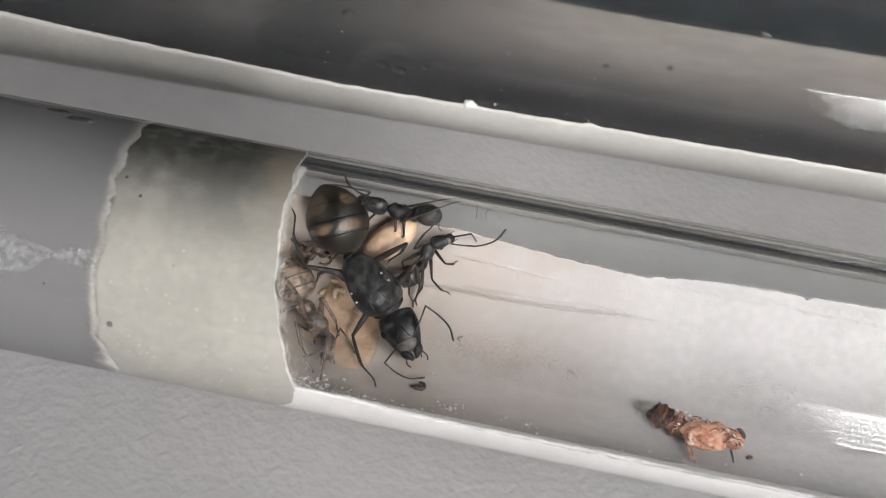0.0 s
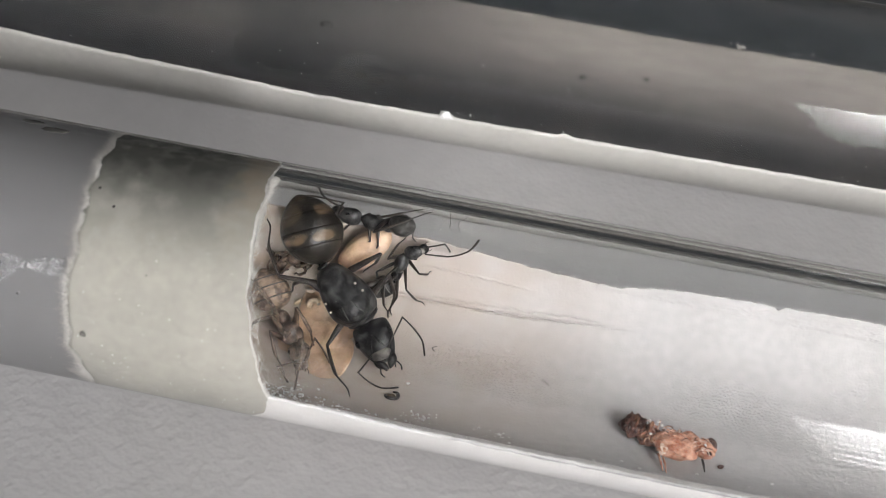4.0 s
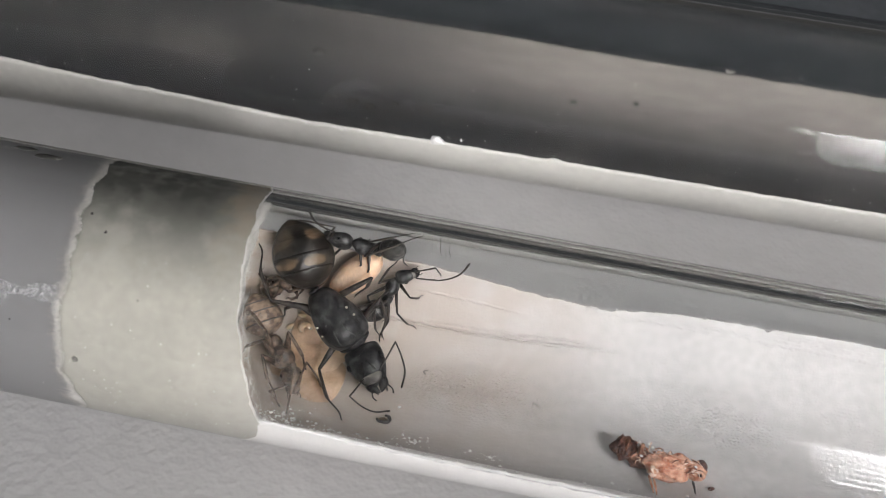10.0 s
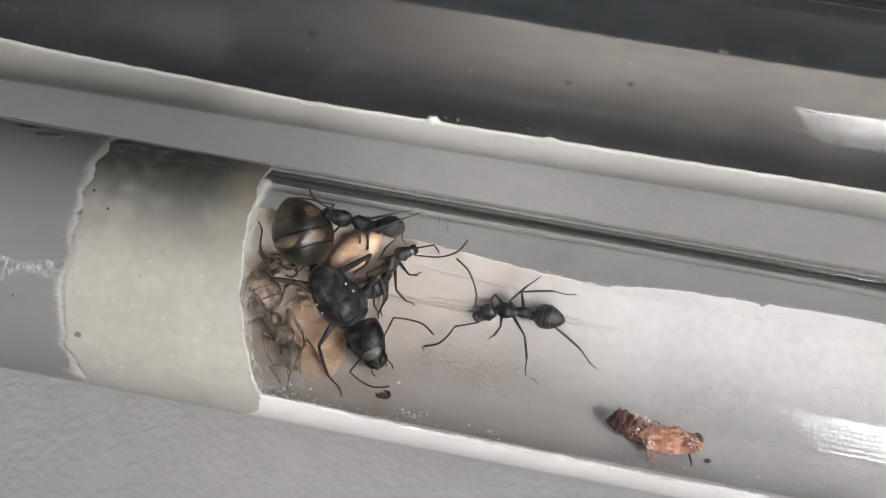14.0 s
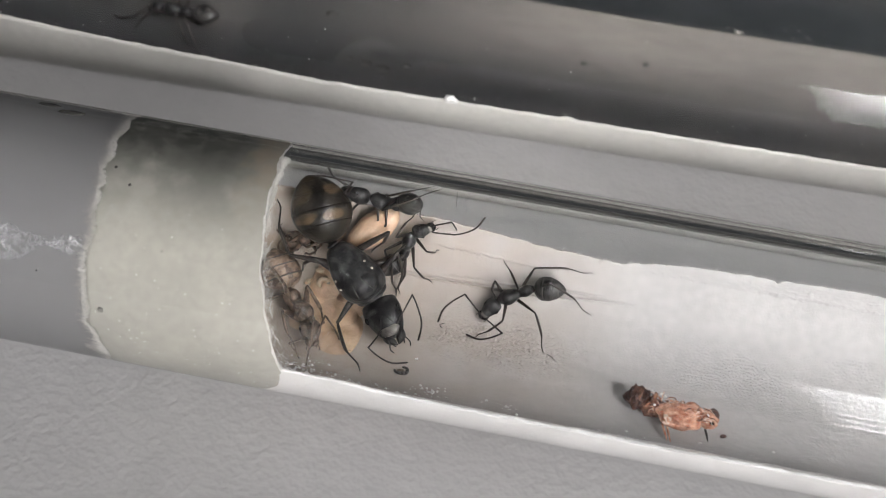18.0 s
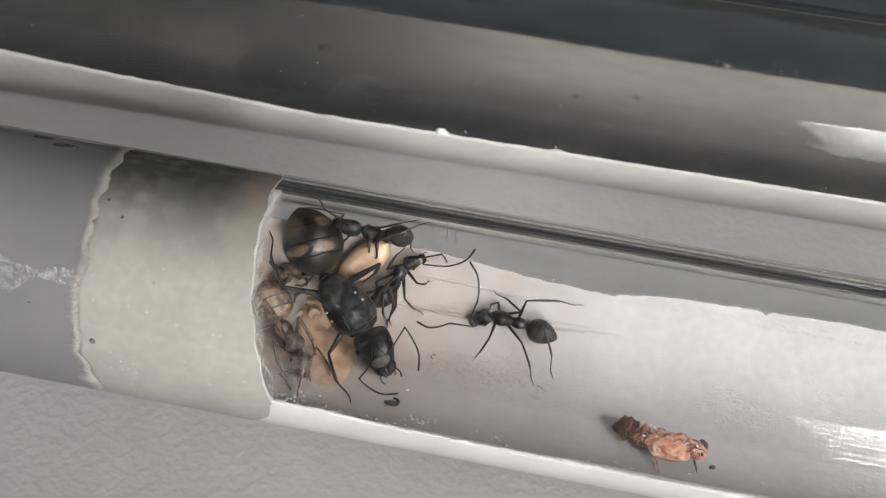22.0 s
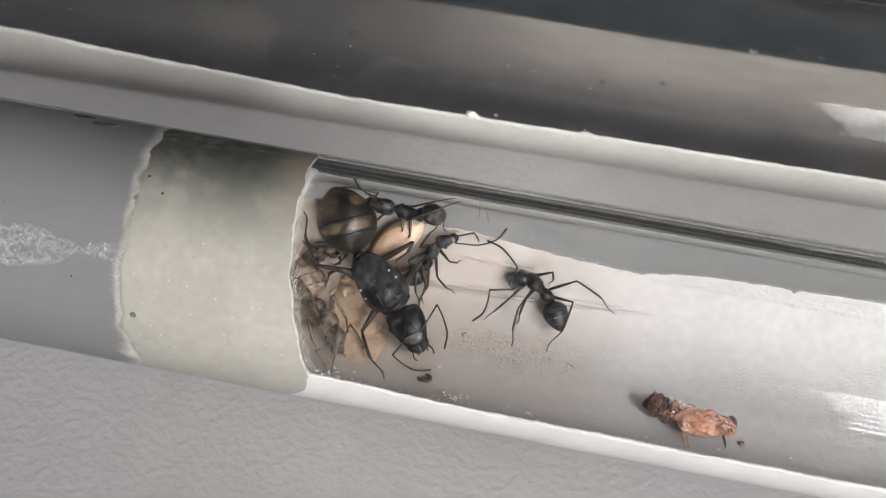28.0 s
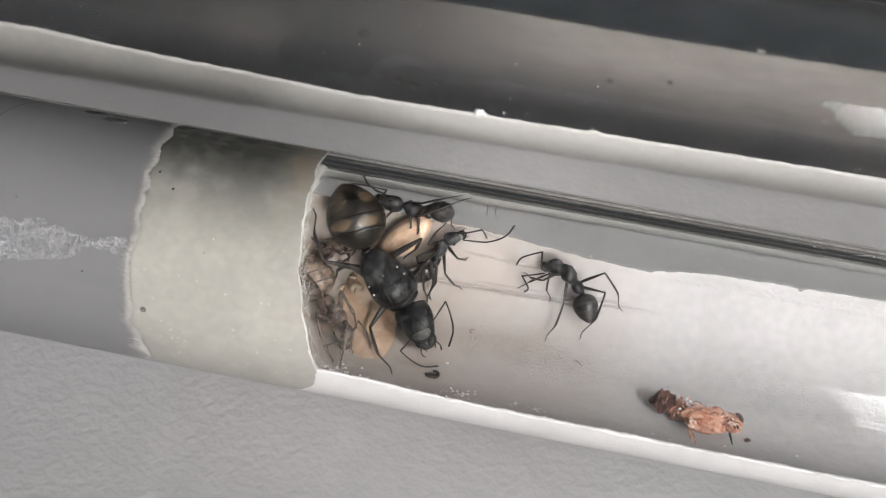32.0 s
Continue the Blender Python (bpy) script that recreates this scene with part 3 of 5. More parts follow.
# ---------- cotton plug ----------
def plug():
    ob = thing("cotton_plug", (0, 0, R), "damp cream cotton plug with a mouldy grey-green patch", "plug")
    bm = bmesh.new()
    seg, rows = 160, []
    ang = [360 * k / seg for k in range(seg)]

    def left(d):
        base = np.interp((d + 180) % 360 - 180, (-180, -170, -151, -125, -97, -87, -56, 0, 100, 144, 180), (-25.75, -25.7, -25.6, -25.6, -25.6, -24.9, -25.1, -25.5, -26, -26.2, -25.75))
        return base + 0.35 * fnoise(math.cos(radians(d)) * 6, math.sin(radians(d)) * 6, 2) + 0.09 * fnoise(math.cos(radians(d)) * 25, math.sin(radians(d)) * 25, 4)

    def right(d):
        base = np.interp((d + 180) % 360 - 180, (-180, -163, -140, -115, -86, -71, -45, -20, 20, 60, 90, 115, 140, 153, 173, 180), (-15.5, -15.3, -14.9, -14.1, -13.2, -13.5, -16, -17.7, -18.3, -18.3, -17.5, -16.6, -15.7, -15.7, -15.5, -15.5))
        return base + 0.12 * fnoise(math.cos(radians(d)) * 4, math.sin(radians(d)) * 4, 7) + 0.035 * fnoise(math.cos(radians(d)) * 18, math.sin(radians(d)) * 18, 9)

    rows.append([wall_point(-24.6, d, 0.02) for d in ang])
    rows.append([wall_point(left(d) + 0.9, d, 4) for d in ang])
    rows.append([wall_point(left(d) + 0.15, d, 6.3) for d in ang])
    for k in range(26):
        rows.append([wall_point(left(d) + (right(d) - 0.16 - 0.1 * fnoise(4 * math.cos(radians(d)), 4 * math.sin(radians(d)), 3) - 0.14 * fnoise(22 * math.cos(radians(d)), 22 * math.sin(radians(d)), 3) - left(d)) * k / 25, d, 7.04 - 0.012 * abs(fnoise(k * 0.7, d * 0.05, 1)) - (0.03 if k == 0 else 0)) for d in ang])
    grid_mesh(bm, rows, True, False)
    part("wet_wad", bm, COTTON, ob)
    bm = bmesh.new()
    rows = [[wall_point(right(d) - 0.7, d, 7.0) for d in ang], [wall_point(right(d) - 0.3, d, 7.01) for d in ang], [wall_point(right(d) - 0.05, d, 7.02) for d in ang]]
    for r, dx in ((6.9, 0.04), (6.75, 0.05), (6.5, 0.0), (6.1, -0.1), (5.6, -0.2), (5.0, -0.3), (4.0, -0.45), (2.8, -0.6), (1.4, -0.75), (0.02, -0.8)):
        rows.append([wall_point(right(d) * (r / 7) ** 2 - 17.2 * (1 - (r / 7) ** 2) + dx + 0.22 * fnoise(math.cos(radians(d)) * r * 0.9, math.sin(radians(d)) * r * 0.9, 3)
                                + 0.08 * fnoise(math.cos(radians(d)) * r * 3, math.sin(radians(d)) * r * 3, 13), d, r) for d in ang])
    grid_mesh(bm, rows, True, False)
    part("hollowed_face", bm, COTTON_WHITE, ob, "dry white hollowed face of the plug")
    # loose fibres at the wet end
    rnd = random.Random(4)
    bm = bmesh.new()
    for i in range(1700):
        d = rnd.choice((rnd.uniform(-180, -55), rnd.uniform(-180, -55), rnd.uniform(130, 180)))
        x, n = left(d) + rnd.uniform(0.02, 0.25), rnd.choice((0.25, 0.3, 0.4, 0.7)) * rnd.uniform(0.5, 1.2)
        side = rnd.uniform(-4, 4)
        tube(bm, [wall_point(x, d, 7.05), wall_point(x - 0.6 * n, d + 0.4 * side, 7.05), wall_point(x - n, d + side, 7.045)], (0.016, 0.012, 0.006), 4)
    for i in range(160):  # a tuft that has come loose low on the near side
        d = rnd.gauss(-74, 3)
        x, n = left(d) + 0.1, rnd.uniform(0.3, 1.5)
        side = rnd.uniform(-3, 3)
        tube(bm, [wall_point(x, d, 7.05), wall_point(x - 0.5 * n, d + side, 7.05), wall_point(x - n, d + 0.6 * side, 7.045)], (0.014, 0.011, 0.006), 4)
    for i in range(420):  # and round the rim of the hollow
        d = rnd.uniform(0, 360)
        x, r = right(d) + rnd.uniform(-0.15, 0.05), rnd.uniform(6.3, 6.97)
        a, b = rnd.uniform(-9, 9), rnd.uniform(0.05, 0.5)
        tube(bm, [wall_point(x, d, r), wall_point(x + 0.5 * b, d + 0.5 * a, r - 0.06 * rnd.random()), wall_point(x + rnd.uniform(0.1, 0.9) * b, d + a, r - 0.2 * rnd.random())], (0.013, 0.011, 0.006), 4)
    tagged(part("loose_fibre", bm, COTTON_WHITE, ob, "fine white cotton fibres"), kind="stuff")
    return ob


plug()


# ---------- ants ----------
# Rows of tube places (x in mm, degrees from the lowest line): head front, neck, waist, gaster tip; right antenna elbow and tip, left the same;
# then knee and foot of the right fore, middle and hind leg and of the left ones.
WORKER = [
    (0.0, (40.36, 43.7), (41.56, 53.4), (44.32, 45.7), (46.75, 42.4), (39.20, 68.8), (37.27, 56.9), (39.35, 33.5), (37.84, 22.4), (41.60, 62.8), (41.59, 51.6), (44.22, 71.9), (45.53, 61.2), (45.02, 72.3), (47.67, 50.9), (41.81, 43.8), (42.67, 31.3), (43.32, 39.6), (43.02, 22.0), (44.52, 42.4), (48.00, 21.5)),
    (11.6, (35.36, 43.7), (36.56, 53.4), (39.32, 45.7), (41.75, 42.4), (34.20, 68.8), (32.27, 56.9), (34.35, 33.5), (32.84, 22.4), (36.60, 62.8), (36.59, 51.6), (39.22, 71.9), (40.53, 61.2), (40.02, 72.3), (42.67, 50.9), (36.81, 43.8), (37.67, 31.3), (38.32, 39.6), (38.02, 22.0), (39.52, 42.4), (43.00, 21.5)),
    (11.9, (22.91, 40.0), (24.11, 49.7), (26.87, 42.0), (29.31, 38.7), (21.75, 65.1), (19.83, 53.1), (21.91, 29.8), (20.39, 18.7), (24.15, 59.1), (24.15, 47.9), (26.77, 68.2), (28.08, 57.5), (27.57, 68.6), (30.23, 47.2), (24.37, 40.0), (25.23, 27.5), (25.88, 35.9), (25.58, 18.3), (27.07, 38.7), (30.55, 17.8)),
    (12.0, (18.36, 43.7), (19.56, 53.4), (22.32, 45.7), (24.75, 42.4), (17.20, 68.8), (15.27, 56.9), (17.35, 33.5), (15.84, 22.4), (19.60, 62.8), (19.59, 51.6), (22.22, 71.9), (23.53, 61.2), (23.02, 72.3), (25.67, 50.9), (19.81, 43.8), (20.67, 31.3), (21.32, 39.6), (21.02, 22.0), (22.52, 42.4), (26.00, 21.5)),
    (12.1, (15.03, 53.7), (16.23, 61.2), (18.58, 57.2), (21.25, 49.3), (13.68, 78.0), (12.09, 58.1), (14.29, 41.6), (12.67, 19.5), (16.41, 78.9), (16.12, 61.8), (18.63, 86.1), (20.94, 79.8), (19.21, 84.7), (21.75, 63.5), (16.48, 55.7), (17.31, 41.8), (17.75, 47.2), (17.08, 17.7), (20.16, 48.1), (23.42, 19.0)),
    (12.2, (12.94, 47.1), (14.15, 56.7), (16.91, 49.0), (19.34, 45.7), (11.78, 72.1), (9.86, 60.2), (11.94, 36.8), (10.43, 25.7), (14.19, 66.1), (14.18, 54.9), (16.80, 75.2), (18.12, 64.5), (17.61, 75.6), (20.26, 54.2), (14.40, 47.1), (15.26, 34.6), (15.91, 42.9), (15.61, 25.4), (17.10, 45.7), (20.59, 24.8)),
    (12.4, (12.60, 48.5), (13.80, 56.1), (16.14, 52.1), (18.82, 44.2), (11.24, 72.9), (9.66, 53.0), (11.85, 36.5), (10.23, 14.4), (13.97, 73.7), (13.68, 56.7), (16.19, 81.0), (18.50, 74.7), (16.78, 79.6), (19.32, 58.3), (14.05, 50.6), (14.87, 36.7), (15.31, 42.1), (14.64, 12.5), (17.72, 43.0), (20.98, 13.9)),
    (12.6, (12.72, 51.0), (13.93, 60.7), (16.69, 53.0), (19.12, 49.7), (11.56, 76.1), (9.64, 64.1), (11.72, 40.8), (10.21, 29.6), (13.97, 70.1), (13.96, 58.8), (16.58, 79.1), (17.90, 68.4), (17.39, 79.6), (20.04, 58.1), (14.18, 51.0), (15.04, 38.5), (15.69, 46.8), (15.39, 29.3), (16.88, 49.6), (20.37, 28.8)),
    (12.8, (9.81, 55.6), (11.01, 63.2), (13.36, 59.2), (16.03, 51.2), (8.45, 80.0), (6.87, 60.1), (9.06, 43.5), (7.44, 21.5), (11.19, 80.8), (10.89, 63.8), (13.40, 88.1), (15.71, 81.7), (13.99, 86.7), (16.53, 65.4), (11.26, 57.7), (12.09, 43.8), (12.53, 49.2), (11.86, 19.6), (14.93, 50.1), (18.19, 21.0)),
    (13.0, (7.67, 52.6), (8.87, 60.2), (11.22, 56.1), (13.89, 48.2), (6.32, 77.0), (4.73, 57.1), (6.93, 40.5), (5.31, 18.4), (9.05, 77.8), (8.76, 60.8), (11.27, 85.1), (13.58, 78.7), (11.85, 83.6), (14.39, 62.4), (9.12, 54.6), (9.95, 40.7), (10.39, 46.2), (9.72, 16.6), (12.80, 47.0), (16.06, 17.9)),
    (13.2, (3.51, 54.7), (4.71, 64.4), (7.47, 56.7), (9.90, 53.4), (2.35, 79.8), (0.43, 67.8), (2.50, 44.5), (0.99, 33.3), (4.75, 73.7), (4.75, 62.5), (7.37, 82.8), (8.68, 72.1), (8.17, 83.3), (10.82, 61.8), (4.97, 54.7), (5.82, 42.2), (6.48, 50.5), (6.17, 33.0), (7.67, 53.3), (11.15, 32.5)),
    (13.4, (0.26, 50.6), (1.48, 61.2), (3.95, 62.6), (6.53, 61.3), (0.11, 85.8), (-1.92, 95.3), (-0.53, 44.8), (-2.49, 29.9), (1.72, 74.7), (1.21, 59.4), (3.17, 89.3), (4.14, 85.3), (4.38, 95.6), (6.68, 76.7), (2.10, 56.1), (1.43, 39.9), (3.69, 47.8), (4.35, 21.8), (6.02, 58.9), (9.02, 33.9)),
    (13.6, (-0.94, 41.6), (0.29, 52.2), (2.76, 53.6), (5.34, 52.3), (-1.09, 76.8), (-3.11, 86.3), (-1.72, 35.8), (-3.68, 20.9), (0.53, 65.7), (0.02, 50.4), (1.98, 80.3), (2.95, 76.3), (3.18, 86.6), (5.49, 67.7), (0.91, 47.1), (0.24, 30.9), (2.50, 38.8), (3.16, 12.8), (4.82, 49.9), (7.83, 24.9)),
    (14.0, (-1.81, 42.1), (-0.59, 52.7), (1.89, 54.1), (4.46, 52.8), (-1.96, 77.3), (-3.98, 86.8), (-2.59, 36.3), (-4.55, 21.4), (-0.35, 66.2), (-0.86, 50.9), (1.11, 80.8), (2.07, 76.8), (2.31, 87.1), (4.62, 68.2), (0.03, 47.5), (-0.63, 31.3), (1.62, 39.2), (2.29, 13.3), (3.95, 50.4), (6.96, 25.4)),
    (14.5, (-1.81, 42.1), (-0.59, 52.7), (1.89, 54.1), (4.46, 52.8), (-1.96, 77.3), (-3.98, 86.8), (-2.59, 36.3), (-4.55, 21.4), (-0.35, 66.2), (-0.86, 50.9), (1.11, 80.8), (2.07, 76.8), (2.31, 87.1), (4.62, 68.2), (0.03, 47.5), (-0.63, 31.3), (1.62, 39.2), (2.29, 13.3), (3.95, 50.4), (6.96, 25.4)),
    (16.5, (-1.89, 26.0), (-1.21, 39.9), (0.77, 51.0), (3.14, 55.3), (-3.78, 45.4), (-2.32, 22.0), (-0.14, 28.0), (-1.51, 17.8), (-1.38, 54.2), (-1.58, 39.3), (-0.70, 71.8), (-1.47, 66.1), (1.56, 88.5), (4.58, 67.9), (-0.49, 29.7), (-2.49, 14.6), (1.07, 40.6), (2.31, 13.1), (2.80, 61.4), (4.96, 41.5)),
    (17.0, (-1.89, 26.0), (-1.21, 39.9), (0.77, 51.0), (3.14, 55.3), (-3.78, 45.4), (-2.32, 22.0), (-0.14, 28.0), (-1.51, 17.8), (-1.38, 54.2), (-1.58, 39.3), (-0.70, 71.8), (-1.47, 66.1), (1.56, 88.5), (4.58, 67.9), (-0.49, 29.7), (-2.49, 14.6), (1.07, 40.6), (2.31, 13.1), (2.80, 61.4), (4.96, 41.5)),
    (18.0, (-2.21, 26.3), (-1.29, 40.5), (0.74, 52.8), (3.03, 56.5), (-4.10, 45.4), (-5.05, 20.3), (-1.03, 18.8), (-2.65, 15.0), (-1.42, 54.7), (-1.67, 40.2), (-0.77, 71.8), (-1.49, 65.8), (1.52, 87.2), (4.59, 67.3), (-0.61, 29.2), (-2.42, 15.1), (1.01, 40.1), (2.33, 13.2), (2.70, 61.3), (5.01, 41.4)),
    (19.0, (-2.15, 25.8), (-1.40, 40.1), (0.74, 52.1), (2.93, 52.8), (-4.16, 41.1), (-4.17, 13.3), (-0.70, 20.4), (-2.32, 16.5), (-1.45, 54.2), (-1.75, 41.4), (-0.86, 72.8), (-1.48, 65.8), (1.48, 86.7), (4.62, 67.5), (-0.65, 28.1), (-2.41, 15.1), (1.04, 40.3), (2.35, 12.9), (2.34, 60.5), (4.99, 41.5)),
    (20.0, (-2.01, 24.8), (-1.32, 39.5), (0.70, 50.6), (3.04, 50.6), (-4.05, 42.2), (-4.92, 28.4), (-1.74, 13.0), (-2.30, -14.0), (-1.51, 52.4), (-1.75, 39.5), (-0.78, 72.6), (-1.42, 65.6), (1.52, 86.2), (4.66, 67.6), (-0.60, 30.4), (-2.40, 14.4), (1.00, 40.1), (2.39, 13.0), (2.54, 61.5), (4.97, 41.6)),
    (21.0, (-1.55, 24.0), (-0.77, 38.9), (1.22, 49.4), (3.17, 48.6), (-3.58, 40.2), (-3.82, 12.9), (-0.11, 19.1), (-1.46, 2.4), (-1.19, 51.8), (-2.61, 31.6), (-0.50, 71.8), (-1.46, 65.6), (1.54, 86.3), (4.62, 67.3), (-0.15, 25.4), (-0.97, 17.9), (1.35, 42.1), (2.39, 13.0), (2.97, 58.2), (5.01, 41.6)),
    (22.0, (-2.57, 44.4), (-1.40, 53.2), (1.12, 49.8), (3.48, 43.8), (-2.09, 78.7), (-3.30, 86.0), (-4.14, 41.6), (-5.64, 38.7), (-0.87, 65.4), (-1.68, 53.2), (-0.06, 76.3), (-1.49, 65.6), (1.92, 83.1), (4.63, 67.1), (-0.99, 43.6), (-1.99, 21.4), (1.23, 36.6), (2.32, 13.0), (1.89, 51.5), (3.58, 19.1)),
    (23.0, (-2.68, 55.2), (-1.23, 69.9), (0.80, 54.4), (1.57, 29.8), (-2.30, 80.7), (-4.54, 54.9), (-3.65, 45.9), (-4.31, 32.6), (0.33, 83.9), (0.35, 55.4), (-1.27, 45.4), (-1.58, 16.1), (2.12, 85.1), (5.50, 48.3), (-1.35, 64.2), (-2.69, 32.0), (-1.22, 47.7), (-0.97, 17.6), (1.80, 43.6), (1.73, 9.6)),
    (24.0, (-2.71, 59.0), (-1.06, 70.9), (0.98, 52.9), (1.70, 29.3), (-2.02, 83.6), (-4.88, 65.8), (-2.02, 82.7), (-3.89, 67.7), (0.60, 81.4), (0.15, 51.9), (-0.95, 60.6), (-0.85, 34.3), (2.17, 85.8), (5.49, 48.0), (-1.26, 67.2), (-2.85, 49.4), (-1.47, 53.1), (-0.70, 25.0), (-0.69, 44.5), (1.00, 15.2)),
    (25.0, (-2.69, 51.6), (-1.33, 65.9), (0.91, 54.6), (1.42, 29.4), (-2.35, 84.3), (-5.19, 69.3), (-3.38, 75.5), (-5.47, 63.0), (0.35, 81.1), (0.33, 57.9), (1.07, 87.9), (-1.22, 34.4), (2.00, 86.1), (5.48, 48.1), (-1.19, 60.4), (-1.69, 23.5), (-1.82, 47.6), (-2.56, 19.2), (-0.42, 37.5), (1.13, 17.9)),
    (28.0, (-2.55, 53.8), (-1.28, 68.9), (0.79, 51.2), (1.77, 28.9), (-1.52, 91.5), (-4.01, 83.0), (-3.02, 53.1), (-4.43, 26.7), (0.49, 81.2), (0.41, 58.1), (-0.94, 49.2), (-1.34, 31.1), (2.27, 81.8), (5.31, 48.3), (-2.05, 48.2), (-4.00, 26.7), (-1.36, 46.5), (-1.44, 16.5), (2.16, 53.9), (1.04, 17.3)),
    (29.0, (-1.58, 63.4), (0.04, 76.0), (1.96, 54.9), (3.17, 34.3), (-0.31, 102.1), (-2.87, 75.3), (-2.34, 73.9), (-5.15, 58.0), (1.30, 87.9), (0.07, 63.2), (1.30, 81.5), (-2.44, 59.5), (3.01, 90.8), (5.28, 48.4), (0.49, 72.6), (-1.95, 58.8), (1.26, 45.8), (0.32, 20.7), (3.35, 69.7), (3.34, 21.1)),
    (30.0, (-1.34, 63.1), (0.29, 76.6), (2.18, 56.9), (3.51, 37.3), (-0.79, 91.8), (-2.75, 61.0), (-0.28, 63.0), (-1.82, 46.9), (0.80, 73.4), (-2.05, 60.7), (0.72, 69.4), (-0.34, 56.1), (3.24, 94.3), (5.30, 48.2), (0.62, 76.8), (-1.56, 46.4), (1.62, 47.5), (0.33, 20.7), (3.84, 65.6), (2.72, 25.8)),
    (31.0, (-1.42, 66.0), (0.61, 78.5), (2.42, 56.9), (3.51, 36.8), (-0.15, 108.2), (-2.73, 74.5), (-1.08, 69.7), (-3.49, 54.7), (0.67, 70.4), (-2.00, 49.8), (0.65, 71.3), (-2.02, 61.0), (3.34, 92.9), (5.27, 47.9), (0.64, 63.1), (-2.08, 57.0), (1.84, 44.9), (0.35, 20.6), (4.00, 66.7), (2.75, 26.0)),
    (32.0, (-1.25, 69.4), (0.50, 79.9), (2.31, 57.3), (3.19, 37.4), (-0.93, 95.0), (-2.92, 64.6), (-1.09, 67.9), (-1.78, 51.5), (0.23, 82.0), (-2.45, 49.2), (0.17, 81.8), (0.14, 45.7), (3.37, 93.2), (5.29, 48.1), (0.17, 70.9), (-2.06, 60.8), (1.80, 44.7), (0.34, 20.5), (3.98, 65.8), (2.72, 26.2)),
]
QUEEN = ((-7.11, -14.9), (-9.25, 21.1), (-12.75, 69.8), (-14.91, 104.1), (-8.80, -24.7), (-6.39, -19.4), (-7.13, 44.9), (-5.24, 13.1), (-10.66, 9.8), (-9.39, -29.6), (-14.30, 42.2), (-15.38, 34.9), (-15.66, 64.5), (-17.45, 79.1), (-8.52, 51.5), (-8.15, 33.3), (-8.67, 75.8), (-8.36, 31.3), (-9.41, 78.6), (-10.56, 54.9))
UPPER = ((-12.05, 103.5), (-10.58, 104.5), (-8.75, 102.5), (-6.65, 137.0), (-12.15, 113.5), (-13.77, 114.4), (-11.90, 114.8), (-12.81, 125.6), (-11.69, 95.1), (-12.37, 77.4), (-8.34, 135.4), (-6.73, 128.4), (-6.89, 133.3), (-6.15, 125.6), (-10.24, 98.4), (-11.19, 75.8), (-9.73, 95.3), (-10.31, 70.7), (-7.18, 112.3), (-7.24, 83.4))
RIGHT = ((-6.54, 83.9), (-7.79, 79.3), (-8.24, 59.4), (-9.31, 48.1), (-5.39, 82.4), (-3.75, 92.1), (-5.82, 91.3), (-5.24, 87.1), (-6.85, 74.3), (-5.94, 63.8), (-7.33, 59.1), (-6.07, 42.6), (-8.33, 59.0), (-8.38, 31.3), (-8.66, 94.6), (-7.86, 87.8), (-8.69, 78.5), (-9.00, 51.7), (-8.74, 62.7), (-9.28, 51.2))
LEFT = ((-12.69, -29.0), (-13.65, -1.7), (-15.46, 18.3), (-17.12, 45.3), (-13.64, -28.0), (-13.92, -27.8), (-12.56, 7.1), (-12.00, -4.9), (-15.01, -5.2), (-14.02, -20.9), (-15.74, 6.1), (-17.63, 6.7), (-17.18, 35.4), (-18.37, 39.8), (-12.70, -31.6), (-12.89, -34.5), (-12.85, 8.9), (-12.52, 2.8), (-13.26, 19.8), (-14.76, 25.2))
HIDDEN = ((-16.04, 46.1), (-15.47, 57.4), (-14.22, 63.1), (-12.87, 68.1), (-16.33, 58.7), (-16.76, 50.7), (-16.17, 61.0), (-16.77, 58.8), (-15.81, 58.4), (-16.94, 57.4), (-15.39, 63.5), (-16.64, 56.2), (-14.76, 56.5), (-15.69, 50.2), (-15.62, 50.7), (-16.14, 43.6), (-14.55, 54.9), (-15.24, 45.9), (-14.03, 58.1), (-14.50, 47.2))
RUNNER = [
    (5.4, -31.79, 51.7),
    (5.5, -24.22, 50.8),
    (5.6, -16.88, 57.6),
    (5.7, -9.67, 54.7),
    (5.8, -0.47, 49.5),
    (5.9, 8.01, 39.5),
    (6.0, 15.56, 37.6),
    (6.1, 23.15, 42.2),
    (6.2, 29.26, 46.7),
    (16.8, 28.17, 51.0),
    (16.9, 22.34, 47.8),
    (17.0, 16.10, 45.0),
    (17.2, 5.00, 49.5),
    (17.4, -5.51, 53.3),
    (17.6, -15.83, 38.1),
    (17.8, -23.33, 22.6),
    (18.0, -32.03, 23.7),
    (18.1, -38.19, 27.4),
    (20.7, -40.80, 33.7),
    (20.8, -34.61, 32.6),
    (20.9, -30.37, 34.6),
    (21.0, -25.35, 35.9),
    (21.1, -19.05, 38.3),
    (21.2, -13.84, 35.0),
    (21.3, -8.79, 27.3),
    (21.4, -2.75, 25.3),
    (21.5, 4.16, 22.9),
    (21.6, 11.29, 27.0),
    (21.7, 17.61, 33.7),
    (21.8, 23.72, 37.9),
    (21.9, 29.92, 44.2),
]
